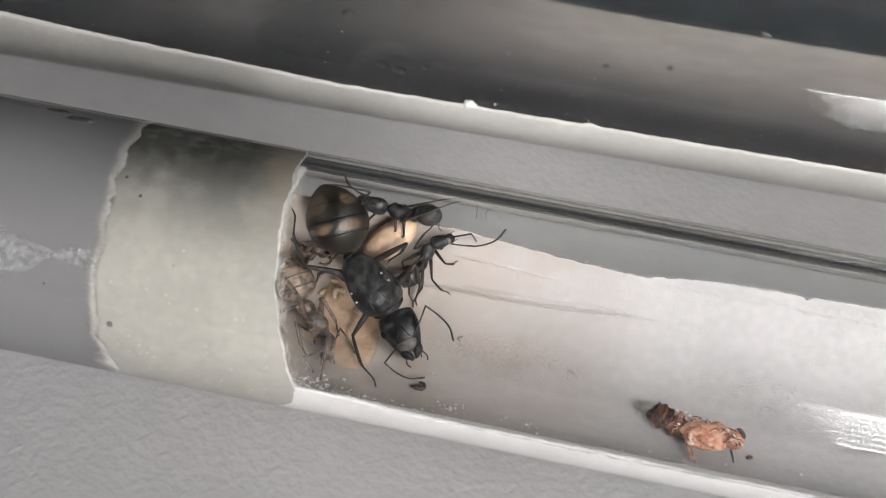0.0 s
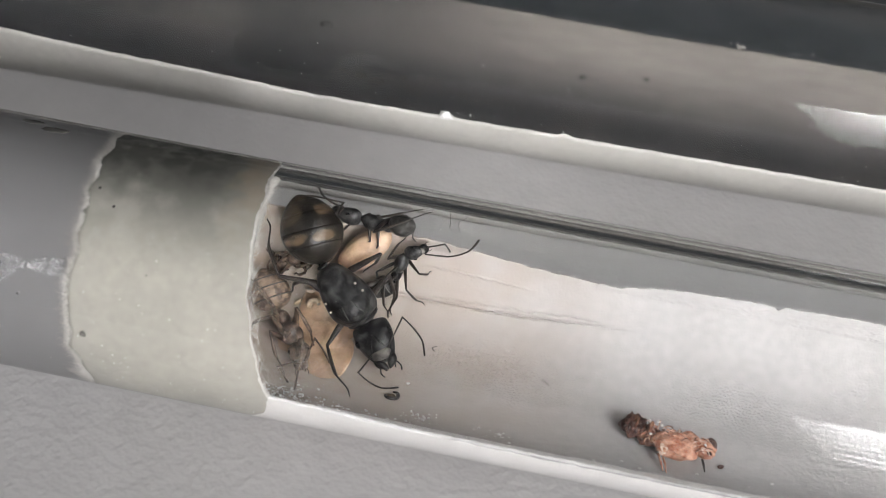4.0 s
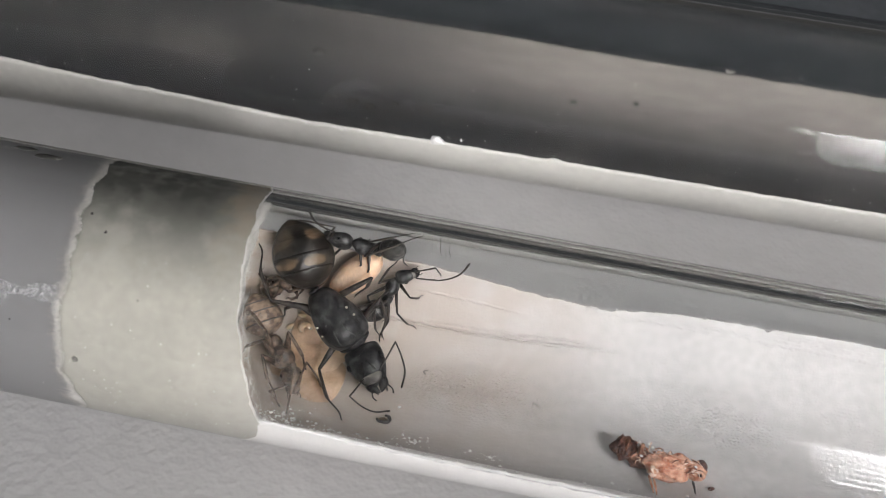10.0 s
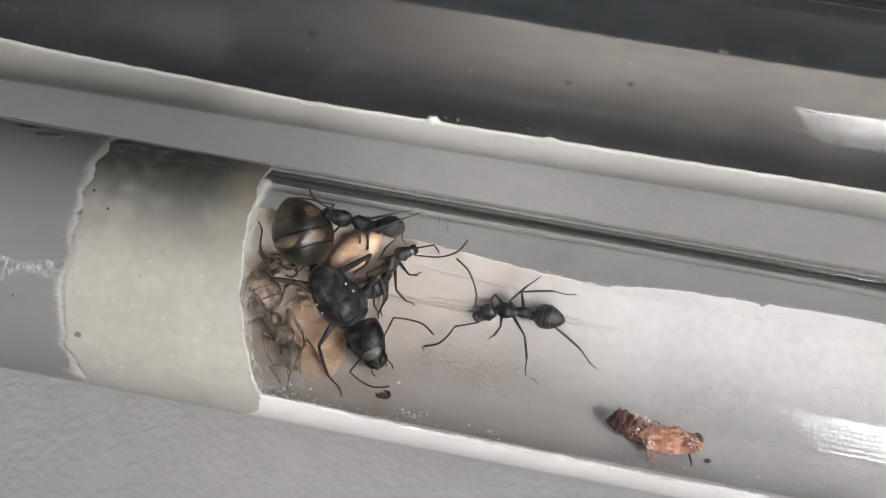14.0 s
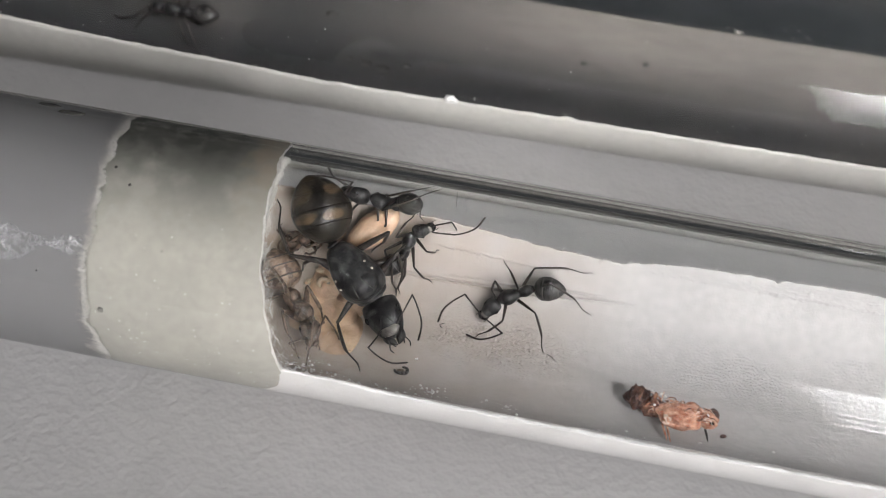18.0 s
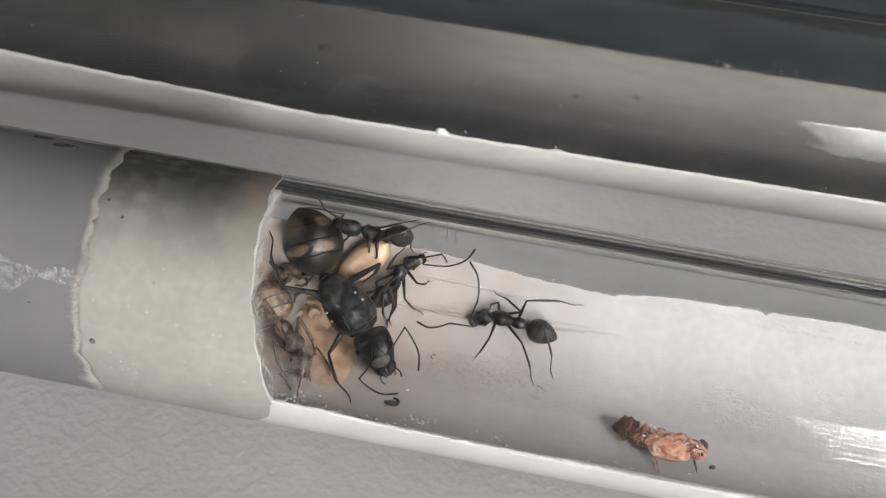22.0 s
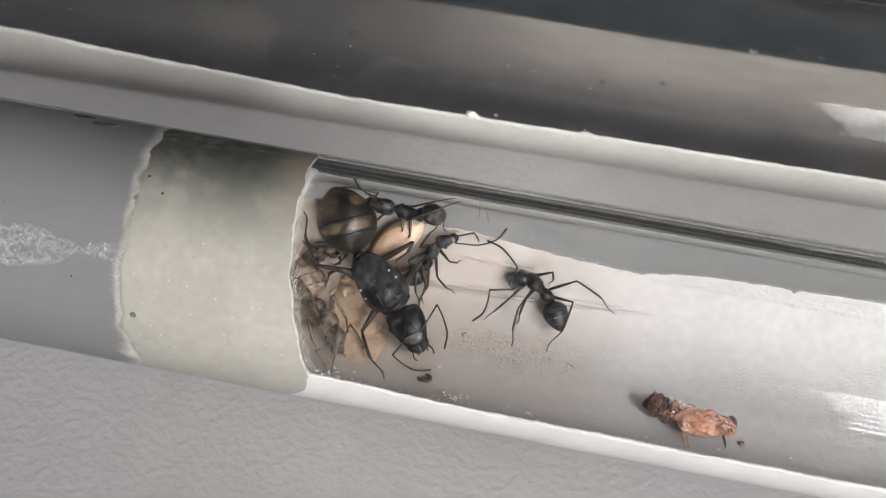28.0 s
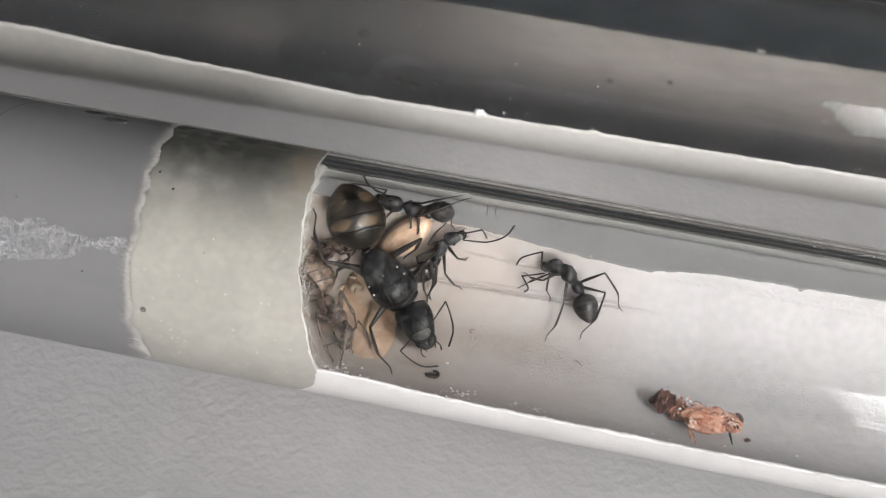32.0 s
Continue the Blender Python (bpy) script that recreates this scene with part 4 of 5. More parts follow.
FEELER = [
    (0.0, (-7.14, 45.0), (-5.27, 13.1)),
    (3.0, (-7.01, 43.6), (-5.20, 12.7)),
    (6.0, (-6.79, 40.6), (-6.11, 1.8)),
    (9.0, (-6.81, 40.0), (-6.12, -0.4)),
    (11.0, (-6.74, 40.1), (-5.93, 0.4)),
    (13.0, (-6.77, 40.9), (-4.32, 25.4)),
    (14.5, (-6.87, 41.5), (-4.42, 25.8)),
    (17.0, (-6.93, 40.1), (-6.16, 0.3)),
    (19.0, (-6.63, 39.9), (-5.96, -1.9)),
    (23.0, (-6.62, 39.1), (-5.49, 2.2)),
    (25.5, (-6.61, 41.8), (-5.58, 2.5)),
    (28.0, (-6.68, 38.1), (-5.87, -1.6)),
    (32.0, (-6.60, 38.9), (-6.06, -2.9)),
]
HEIGHT = (0.9, 1.25, 1.25, 1.3, 1.6, 0.5, 1.6, 0.5) + (2.0, 0.03) * 6


def lengths(k=1.0):
    """Segment lengths of a worker, times k."""
    return dict(head=1.85 * k, thorax=2.5 * k, gaster=2.2 * k, scape=1.7 * k, lash=2.85 * k, thigh=(1.8 * k, 2.0 * k, 2.4 * k), shin=(2.75 * k, 3.2 * k, 4.4 * k),
                coxa=((0.75 * k, 0.3 * k, -0.35 * k), (0.1 * k, 0.32 * k, -0.4 * k), (-0.65 * k, 0.3 * k, -0.35 * k)), horn=(0.8, 0.28 * k, 0.25 * k))


def place_of(p, h, floor=6.85):
    return wall_point(p[0], p[1], floor - h)


def rig(row, size, heights=HEIGHT, floor=6.85):
    """From a row of places, the turn and place of every piece, in the tube's space: body, head, gaster, antennae and legs."""
    pts = [place_of(p, h, floor) for p, h in zip(row, heights)]
    front, neck, waist, tip = pts[:4]
    mid = (neck + waist) / 2
    up = Vector((0, -mid.y, -mid.z)).normalized()
    body = at_frame(mid, neck - waist, up)
    out = {"body": body}
    half = size["thorax"] / 2
    head = body @ at_frame((half, 0, 0.0), body.inverted().to_3x3() @ (front - neck), (0, 0, 1))
    out["head"] = head
    rear = body @ Vector((-half - 0.06 * size["gaster"], 0, 0))
    out["gaster"] = at_frame(rear, tip - rear, up)
    for i, side in ((0, -1), (1, 1)):
        elbow, end = pts[4 + 2 * i], pts[5 + 2 * i]
        along, wide, high = size["horn"]
        base = head @ Vector((along * size["head"], side * wide, high))
        m = at_frame(base, elbow - base, up)
        out["scape%d" % i] = m
        joint = m @ Vector((size["scape"], 0, 0))
        out["lash%d" % i] = at_frame(joint, end - joint, up)
    for i in range(6):
        side, k = (-1 if i < 3 else 1), i % 3
        knee, foot = pts[8 + 2 * i], pts[9 + 2 * i]
        cx, cy, cz = size["coxa"][k]
        c = body @ Vector((cx, side * cy, cz))
        a, b = size["thigh"][k], size["shin"][k]
        way = foot - c
        d = min(way.length, 0.985 * (a + b))
        d = max(d, 1.02 * abs(a - b))
        way.normalize()
        along = (a * a - b * b + d * d) / (2 * d)
        lift = math.sqrt(max(a * a - along * along, 0))
        pole = knee - c
        pole = (pole - way * pole.dot(way)).normalized()
        k_at = c + way * along + pole * lift
        out["thigh%d" % i] = at_frame(c, k_at - c, pole)
        out["shin%d" % i] = at_frame(k_at, c + way * d - k_at, pole)
    return out


def metres(m):
    return Matrix.Translation(m.translation * MM) @ m.to_3x3().to_4x4()


PARENT = {"lash0": "scape0", "lash1": "scape1", **{"shin%d" % i: "thigh%d" % i for i in range(6)}}


def local(r, key):
    return metres(r[PARENT.get(key, "body")].inverted() @ r[key])


def smooth_loft(stations, n=4):
    return [tuple(p) for p in (lambda q: [tuple(v) for v in q])(curve4(stations, n))]


def curve4(st, n):
    out = []
    for i in range(len(st) - 1):
        p0, p1, p2, p3 = st[max(i - 1, 0)], st[i], st[i + 1], st[min(i + 2, len(st) - 1)]
        for k in range(n):
            t = k / n
            out.append([0.5 * (2 * b + (c - a) * t + (2 * a - 5 * b + 4 * c - d) * t * t + (3 * b - a - 3 * c + d) * t ** 3) for a, b, c, d in zip(p0, p1, p2, p3)])
    return out + [list(st[-1])]


def ant(name, label, row, size, mats, group, heights=HEIGHT, queen=False, floor=6.85, girth=1.0, tube_pose=None, limb=1.0):
    """An ant in parts, posed by its row. Returns the thing and its moving parts."""
    shell_mat, dull, gaster_mat, leg_mat = mats
    r = rig(row, size, heights, floor)
    ob = thing(name, label=label, category="ant", group=group)
    ob.matrix_basis = (tube_pose or pose(0, 0, R * MM)) @ metres(r["body"])
    made = {}
    h, t, g = size["head"], size["thorax"], size["gaster"]

    def add(key, pname, bm, mat, parent, text=""):
        p = part(pname, bm, mat, parent, text)
        made[key] = p
        return p

    # mesosoma
    bm = bmesh.new()
    if queen:
        st = [(-0.5, .08, .09, -.02), (-.46, .16, .17, -.02), (-.32, .24, .24, 0), (-.1, .31, .29, .03), (.12, .34, .32, .05), (.3, .30, .28, .02), (.43, .18, .17, -.02), (.5, .08, .08, -.03)]
    else:
        st = [(-.52, .06, .06, -.05), (-.47, .12, .15, -.03), (-.36, .15, .2, .01), (-.24, .15, .185, .02), (-.13, .115, .14, .02), (-.03, .14, .17, .04), (.1, .19, .215, .06), (.22, .205, .22, .06), (.34, .18, .18, .04), (.44, .11, .11, .01), (.5, .06, .06, 0)]
    loft(bm, smooth_loft([(x * t, w * t * girth, hh * t * girth, z * t) for x, w, hh, z in st]), 24)
    add("thorax", "mesosoma", bm, shell_mat, ob)
    if queen:
        for pname, c, sz in (("scutum", (.13, 0, .19), (.25, .28, .19)), ("scutellum", (-.13, 0, .13), (.16, .21, .15)), ("pronotum", (.37, 0, .05), (.1, .25, .17)), ("propodeum", (-.3, 0, .06), (.2, .2, .17))):
            bm = bmesh.new()
            lump(bm, [v * t for v in c], [v * t for v in sz], 0.03, 2)
            part(pname, bm, dull, made["thorax"])
        for x0, y1 in ((.345, .23),):  # arched seams between the plates
            bm = bmesh.new()
            tube(bm, [((x0 - .1 * (u / 6) ** 2) * t, u / 6 * y1 * t, 0.235 * t * math.sqrt(max(0.05, 1 - .5 * (u / 6) ** 2)) - .045 * t) for u in range(-6, 7)], [.006 * t] * 13, 6)
            part("seam", bm, SEAM, made["thorax"])
        for side in (-1, 1):  # lengthwise furrows of the scutum
            bm = bmesh.new()
            tube(bm, [((.02 + .24 * u / 6) * t, side * (.075 + .05 * u / 6) * t, (.2 + .19 * math.sqrt(max(0, 1 - ((.02 + .24 * u / 6 - .14) / .22) ** 2 - ((.075 + .05 * u / 6) / .27) ** 2))) * t) for u in range(7)], [.007 * t] * 7, 5)
            part("furrow", bm, SEAM, made["thorax"])
        for x, y in ((.02, .27), (.02, -.27), (-.12, .25), (-.12, -.25)):
            bm = bmesh.new()
            lump(bm, (x * t, y * t, .24 * t), (.09, .09, .06), 0.1, 1, 2)
            part("wing_scar", bm, PALE, made["thorax"], "small pale wing scar")
    # petiole with its upright scale
    bm = bmesh.new()
    tube(bm, [(-.47 * t, 0, -.05 * t), (-.53 * t, 0, -.06 * t), (-.6 * t, 0, -.05 * t)], (.05 * t, .06 * t, .045 * t), 10)
    lump(bm, (-.535 * t, 0, 0.02 * t), (.03 * t, .085 * t * girth, .1 * t), 0.05, 3, 2)
    part("petiole", bm, dull, ob)
    # head
    bm = bmesh.new()
    w0 = 0.375 if queen else 0.285
    if queen:  # squarish behind, narrower before
        st = [(0, .06, .05, 0), (.012, .24, .13, 0), (.05, w0 * .9, .19, .01), (.15, w0 * .98, .23, .01), (.28, w0, .24, .01), (.42, w0 * .95, .225, 0), (.56, w0 * .84, .2, -.02), (.68, w0 * .7, .16, -.04), (.77, w0 * .56, .11, -.06), (.82, w0 * .42, .06, -.08), (.84, w0 * .2, .02, -.08)]
    else:
        st = [(0, .05, .05, 0), (.025, .17, .14, 0), (.09, w0 * .85, .2, .01), (.2, w0, .24, .01), (.34, w0, .245, .01), (.48, w0 * .9, .225, 0), (.62, w0 * .73, .185, -.02), (.74, w0 * .55, .14, -.04), (.83, w0 * .38, .095, -.06), (.88, w0 * .2, .04, -.07)]
    loft(bm, smooth_loft([(x * h, w * h * girth, hh * h * girth, z * h) for x, w, hh, z in st]), 24)
    head = add("head", "head", bm, shell_mat, ob)
    bm = bmesh.new()  # the plate over the jaws
    lump(bm, (.7 * h, 0, .09 * h if queen else .07 * h), (.13 * h, w0 * .52 * h * girth, .055 * h), 0.06, 4, 3)
    part("clypeus", bm, CLYPEUS, head, "greyish plate over the jaws")
    for side in (-1, 1):
        bm = bmesh.new()  # frontal ridge beside the antenna's socket
        tube(bm, curve_points([(.38 * h, side * .05 * h, .215 * h * girth), (.5 * h, side * .085 * h, .2 * h * girth), (.6 * h, side * .13 * h, .15 * h * girth)], 3), [.018 * h] * 7, 6)
        part("frontal_ridge", bm, dull, head)
        bm = bmesh.new()
        lump(bm, (.36 * h, side * w0 * .9 * h * girth, .12 * h), (.075 * h, .04 * h, .06 * h), 0.0, 0, 2)
        part("eye", bm, EYE_MAT, head)
        bm = bmesh.new()
        tube(bm, curve_points([(.72 * h, side * .14 * h, -.08 * h), (.82 * h, side * .12 * h, -.1 * h), (.9 * h, side * .07 * h, -.11 * h), (.97 * h, side * .02 * h, -.12 * h)], 3),
             [.08 * h, .095 * h, .1 * h, .1 * h, .095 * h, .085 * h, .07 * h, .055 * h, .04 * h, .02 * h], 8)
        part("mandible", bm, dull, head)
        bm = bmesh.new()
        for reach, wide in ((.3, .16), (.2, .07)):
            tube(bm, curve_points([(.74 * h, side * .05 * h, -.13 * h), ((.74 + reach * .3) * h, side * (.05 + wide * .6) * h, -.2 * h), ((.74 + reach * .75) * h, side * (.05 + wide) * h, -.24 * h), ((.74 + reach) * h, side * (.02 + wide) * h, -.29 * h)], 2), [.014 * h] * 7, 4)
        part("palp", bm, leg_mat, head)
    # gaster: stepped plates over a softer core
    bm = bmesh.new()
    wide = 0.4 if queen else 0.36

    def girdle(u):
        return wide * (math.sin(math.pi * min(max(u, 0.0), 1.0) ** (0.72 if not queen else 0.85)) ** 0.62)

    st = [(u * g, max(girdle(u), .01) * g * girth, max(girdle(u), .01) * g * 0.88 * girth, 0) for u in [0.004] + [k / 24 for k in range(1, 24)] + [0.996]]
    loft(bm, st, 28)
    gaster = add("gaster", "gaster", bm, gaster_mat, ob)
    plates = ((0.02, 0.24), (0.24, 0.45), (0.45, 0.68), (0.68, 0.86), (0.86, 0.97)) if queen else ((0.02, 0.3), (0.3, 0.56), (0.56, 0.78), (0.78, 0.93))
    for a, b in plates:
        bm = bmesh.new()
        end = b + 0.02 if queen else b
        us = [a + (end - a) * k / 8 for k in range(9)]
        sw = [1.0 + (0.008 if queen else 0.03) * k / 8 for k in range(9)]
        sect = [(us[0] * g, girdle(us[0]) * g * 0.9 * girth, girdle(us[0]) * g * .8 * girth, 0)]
        sect += [(u * g, girdle(u) * g * s * 1.012 * girth, girdle(u) * g * .88 * s * 1.012 * girth, 0) for u, s in zip(us, sw)]
        sect += [(us[-1] * g + 0.01, girdle(us[-1]) * g * 0.9 * girth, girdle(us[-1]) * g * .8 * girth, 0)]
        loft(bm, sect, 28)
        part("tergite", bm, gaster_mat, gaster)
        if not queen and b < 0.9:
            bm = bmesh.new()
            u = b - 0.012
            loft(bm, [(v * g, girdle(v) * g * s * girth, girdle(v) * g * .88 * s * girth, 0) for v, s in ((u - .028, 1.0), (u - .02, 1.045), (u + .008, 1.05), (u + .012, 1.0))], 28)
            part("pale_seam", bm, PALE_SEAM, gaster)
    if queen:  # a seam of fine hairs
        for d in range(34, 150, 5):
            bm = bmesh.new()
            v = 0.435
            p = Vector((v * g, girdle(v) * g * 1.05 * math.cos(radians(d)), girdle(v) * g * .88 * 1.05 * math.sin(radians(d))))
            q = Vector(((v - 0.05) * g, girdle(v - 0.05) * g * 1.05 * math.cos(radians(d + 1.5)), girdle(v - 0.05) * g * .88 * 1.05 * math.sin(radians(d + 1.5))))
            tube(bm, [p, q], (0.035, 0.015), 5)
            part("hair", bm, leg_mat, gaster)
    # antennae
    for i in (0, 1):
        s, f = size["scape"], size["lash"]
        bm = bmesh.new()
        tube(bm, [(0, 0, 0), (s * .5, 0, 0.02), (s, 0, 0)], (.05 * girth, .055 * girth, .065 * girth), 8)
        scape = add("scape%d" % i, "antenna", bm, leg_mat, ob)
        bm = bmesh.new()
        bow = 1 if i else -1
        pts = curve_points([(0, 0, 0), (f * .3, bow * f * .09, f * .05), (f * .65, bow * f * .12, f * .05), (f, 0, 0)], 4)
        tube(bm, pts, [girth * (.045 + .022 * k / 12 + (.008 if k % 2 else 0)) for k in range(13)], 8)
        add("lash%d" % i, "antenna_lash", bm, leg_mat, scape)
    # legs
    for i in range(6):
        a, b = size["thigh"][i % 3], size["shin"][i % 3]
        bm = bmesh.new()
        tube(bm, [(-0.04, 0, -0.02), (.08 * a, 0, 0), (.3 * a, 0, .01), (.6 * a, 0, .01), (.9 * a, 0, 0), (a, 0, 0)], [girth * v for v in [limb * u for u in (.11, .13, .135, .115, .075, .07)]], 10)
        thigh = add("thigh%d" % i, "leg", bm, leg_mat, ob)
        bm = bmesh.new()
        pts = [(u * b, 0, w * b) for u, w in ((0, 0), (.05, .012), (.15, .028), (.28, .045), (.4, .058), (.5, .066), (.54, .064), (.6, .05), (.7, .02), (.8, -.012), (.86, -.024), (.92, -.018), (1, 0))]
        tube(bm, pts, [girth * v for v in [(1 + (limb - 1) * 0.6) * u for u in (.06, .07, .078, .084, .088, .085, .066, .046, .042, .04, .046, .036, .026)]], 8)
        tube(bm, [(.52 * b, 0, .062 * b), (.58 * b, 0.03, -.01 * b)], (.022 * girth, .008), 5)
        for s in (-1, 1):
            tube(bm, [(b * .99, 0, 0), (b * 1.01 + .04, s * .05, -.02)], (.02 * girth, .008), 5)
        add("shin%d" % i, "shin", bm, leg_mat, thigh)
    for key in r:
        if key != "body":
            made[key].matrix_basis = local(r, key)
    made["thing"] = ob
    return made


PALE_SEAM = material("greyish_hair_seam", (0.08, 0.075, 0.07), 0.5, second=(0.03, 0.028, 0.026), scale=0.4, mix=(0.35, 0.6))
CLYPEUS = material("greyish_brown_plate", (0.045, 0.041, 0.038), 0.5, second=(0.13, 0.12, 0.108), scale=0.7, fine=0.3)
SEAM = material("dusty_grey_seam", (0.06, 0.057, 0.054), 0.6, second=(0.02, 0.019, 0.018), scale=0.3)
DARK = (BLACK, BLACK_DULL, GASTER, LEG)
FADED = (BROWN_DARK, BROWN_DARK, BROWN_ANT, BROWN_DARK)
COLONY = "ants of the colony"
WORKER_SIZE = lengths()

QUEEN_SIZE = dict(head=3.5, thorax=4.8, gaster=5.1, scape=2.3, lash=3.2, thigh=(2.6, 2.7, 3.2), shin=(4.2, 3.6, 4.4),
                  coxa=((1.2, .75, -.6), (.2, .8, -.7), (-1.2, .7, -.6)), horn=(0.66, 0.55, 0.35))
QUEEN_HEIGHT = (1.6, 2.2, 3.2, 0.0, 2.4, 0.8, 3.2, 1.5) + (2.0, .05) * 6
queen = ant("queen_ant", "large black queen ant with amber-banded swollen gaster", QUEEN, QUEEN_SIZE, (BLACK, BLACK_DULL, QUEEN_GASTER, LEG), COLONY,
            QUEEN_HEIGHT, True, girth=1.0, limb=1.75)
upper = ant("worker_ant", "black worker ant beside the queen's gaster", UPPER, dict(lengths(0.92), head=2.1), DARK, COLONY, (.6, .7, .7, .6, .6, .2, .6, .2) + (.9, .03) * 6, girth=1.18, limb=0.8)
beside = ant("worker_ant", "black worker ant standing against the queen's thorax", RIGHT, lengths(0.9), DARK, COLONY, (.9, 1.25, 1.25, 1.3, .9, .4, .9, .4) + (2.0, .03) * 6, girth=1.05, limb=0.85)
faded = ant("worker_ant", "brown worker ant behind the misted glass", LEFT, dict(lengths(1.15), gaster=3.1), FADED, COLONY, girth=1.2, limb=1.45)
hidden = ant("worker_ant", "brown worker ant half hidden under the queen", HIDDEN, lengths(0.75), FADED, COLONY, (.7, 1.0, 1.0, 1.0, 1.0, .4, 1.0, .4) + (1.2, .03) * 6, girth=1.2)
walker = ant("worker_ant", "slender black worker ant walking on the white plaster", WORKER[1][1:], WORKER_SIZE, DARK, COLONY, girth=1.08, limb=0.8)

# the runner in the second tube, standing at x = 0 on the lowest line
STANCE = ((-1.9, 2), (-1.2, 0), (1.2, 0), (3.6, 0), (-3.1, 16), (-4.9, 9), (-3.1, -16), (-4.9, -9),
          (-1.6, 16), (-2.6, 24), (0.2, 20), (0.5, 31), (2.2, 18), (4.4, 28), (-1.6, -16), (-2.6, -24), (0.2, -20), (0.5, -31), (2.2, -18), (4.4, -28))
RUNNER_BASE = rig(STANCE, WORKER_SIZE, HEIGHT, 6.83)
runner = ant("worker_ant", "black worker ant running through the brown-lined tube", STANCE, WORKER_SIZE, DARK, COLONY, HEIGHT, floor=6.83, tube_pose=tube_2.matrix_basis.copy())


# ---------- brood and small things in the nest ----------
def on_wall(x, deg, h, floor=6.85):
    """A place in the world h above the lining of the first tube."""
    return wall_point(x, deg, floor - h) + Vector((0, 0, R))


def wall_frame(x, deg, along=0.0):
    """A turn whose x lies along the tube, turned by `along` degrees on the wall, and whose z points into the tube."""
    a = radians(deg)
    up = Vector((0, -math.sin(a), math.cos(a)))
    side = up.cross(Vector((1, 0, 0)))
    f = Vector((1, 0, 0)) * math.cos(radians(along)) + side * math.sin(radians(along))
    return frame_of(f, up)


def cocoon(x, deg, along, length, width, h, seed, flat=0.46, mat=BROOD, label="beige ant cocoon lying in the brood pile"):
    ob = thing("ant_cocoon", on_wall(x, deg, h), label, "cocoon", "brood pile")
    bm = bmesh.new()
    lump(bm, (0, 0, 0), (length / 2, width / 2, width * flat), 0.04, seed, 4, wall_frame(x, deg, along))
    part("cocoon_skin", bm, mat, ob)


cocoon(-10.5, 76, 52, 4.9, 2.2, 1.0, 1)
cocoon(-12.9, 33, 75, 4.6, 2.8, 0.12, 3, 0.11)
cocoon(-12.2, 10, 82, 5.2, 3.0, 0.12, 4, 0.11)
cocoon(-11.5, 0, 84, 5.0, 2.8, 0.1, 5, 0.1)
cocoon(-11.2, 28, 78, 4.8, 2.6, 0.12, 7, 0.11)
cocoon(-14.0, 12, 70, 4.0, 2.2, 0.1, 6, 0.11)


def larva(x, deg, h, bend, seed):
    ob = thing("ant_larva", on_wall(x, deg, h), "small cream curled ant larva on the brood pile", "larva", "brood pile")
    t = wall_frame(x, deg, bend)
    bm = bmesh.new()
    pts = [t @ Vector((0.32 * math.cos(a), 0.32 * math.sin(a), 0)) for a in np.linspace(0, 3.6, 12)]
    tube(bm, pts, [0.13 + 0.1 * math.sin(math.pi * k / 11) ** 0.6 + (0.02 if k % 2 else 0) for k in range(12)], 10)
    body = part("larva_body", bm, LARVA, ob)
    bm = bmesh.new()
    lump(bm, pts[0], (0.14, 0.14, 0.14), 0.05, seed, 2)
    part("larva_head", bm, PALE, body)


larva(-13.4, 30, 0.7, 20, 1)


def egg(x, deg, h, k):
    ob = thing("ant_egg", on_wall(x, deg, h), "tiny white ant egg", "egg", "brood pile")
    bm = bmesh.new()
    lump(bm, (0, 0, 0), (0.34, 0.17, 0.17), 0.03, k, 2, wall_frame(x, deg, 50 * k))
    part("egg_shell", bm, LARVA, ob)


for k, (x, d, h) in enumerate(((-13.9, 38, 0.4), (-14.6, 30, 0.2))):
    egg(x, d, h, k)


# ---------- insect remains ----------
REMAIN_BROWN = material("red_brown_remains", (0.15, 0.055, 0.033), 0.45, second=(0.30, 0.14, 0.085), scale=0.4, bump=1.0, bump_scale=0.25, bump_dist=0.0002, fine=0.3)


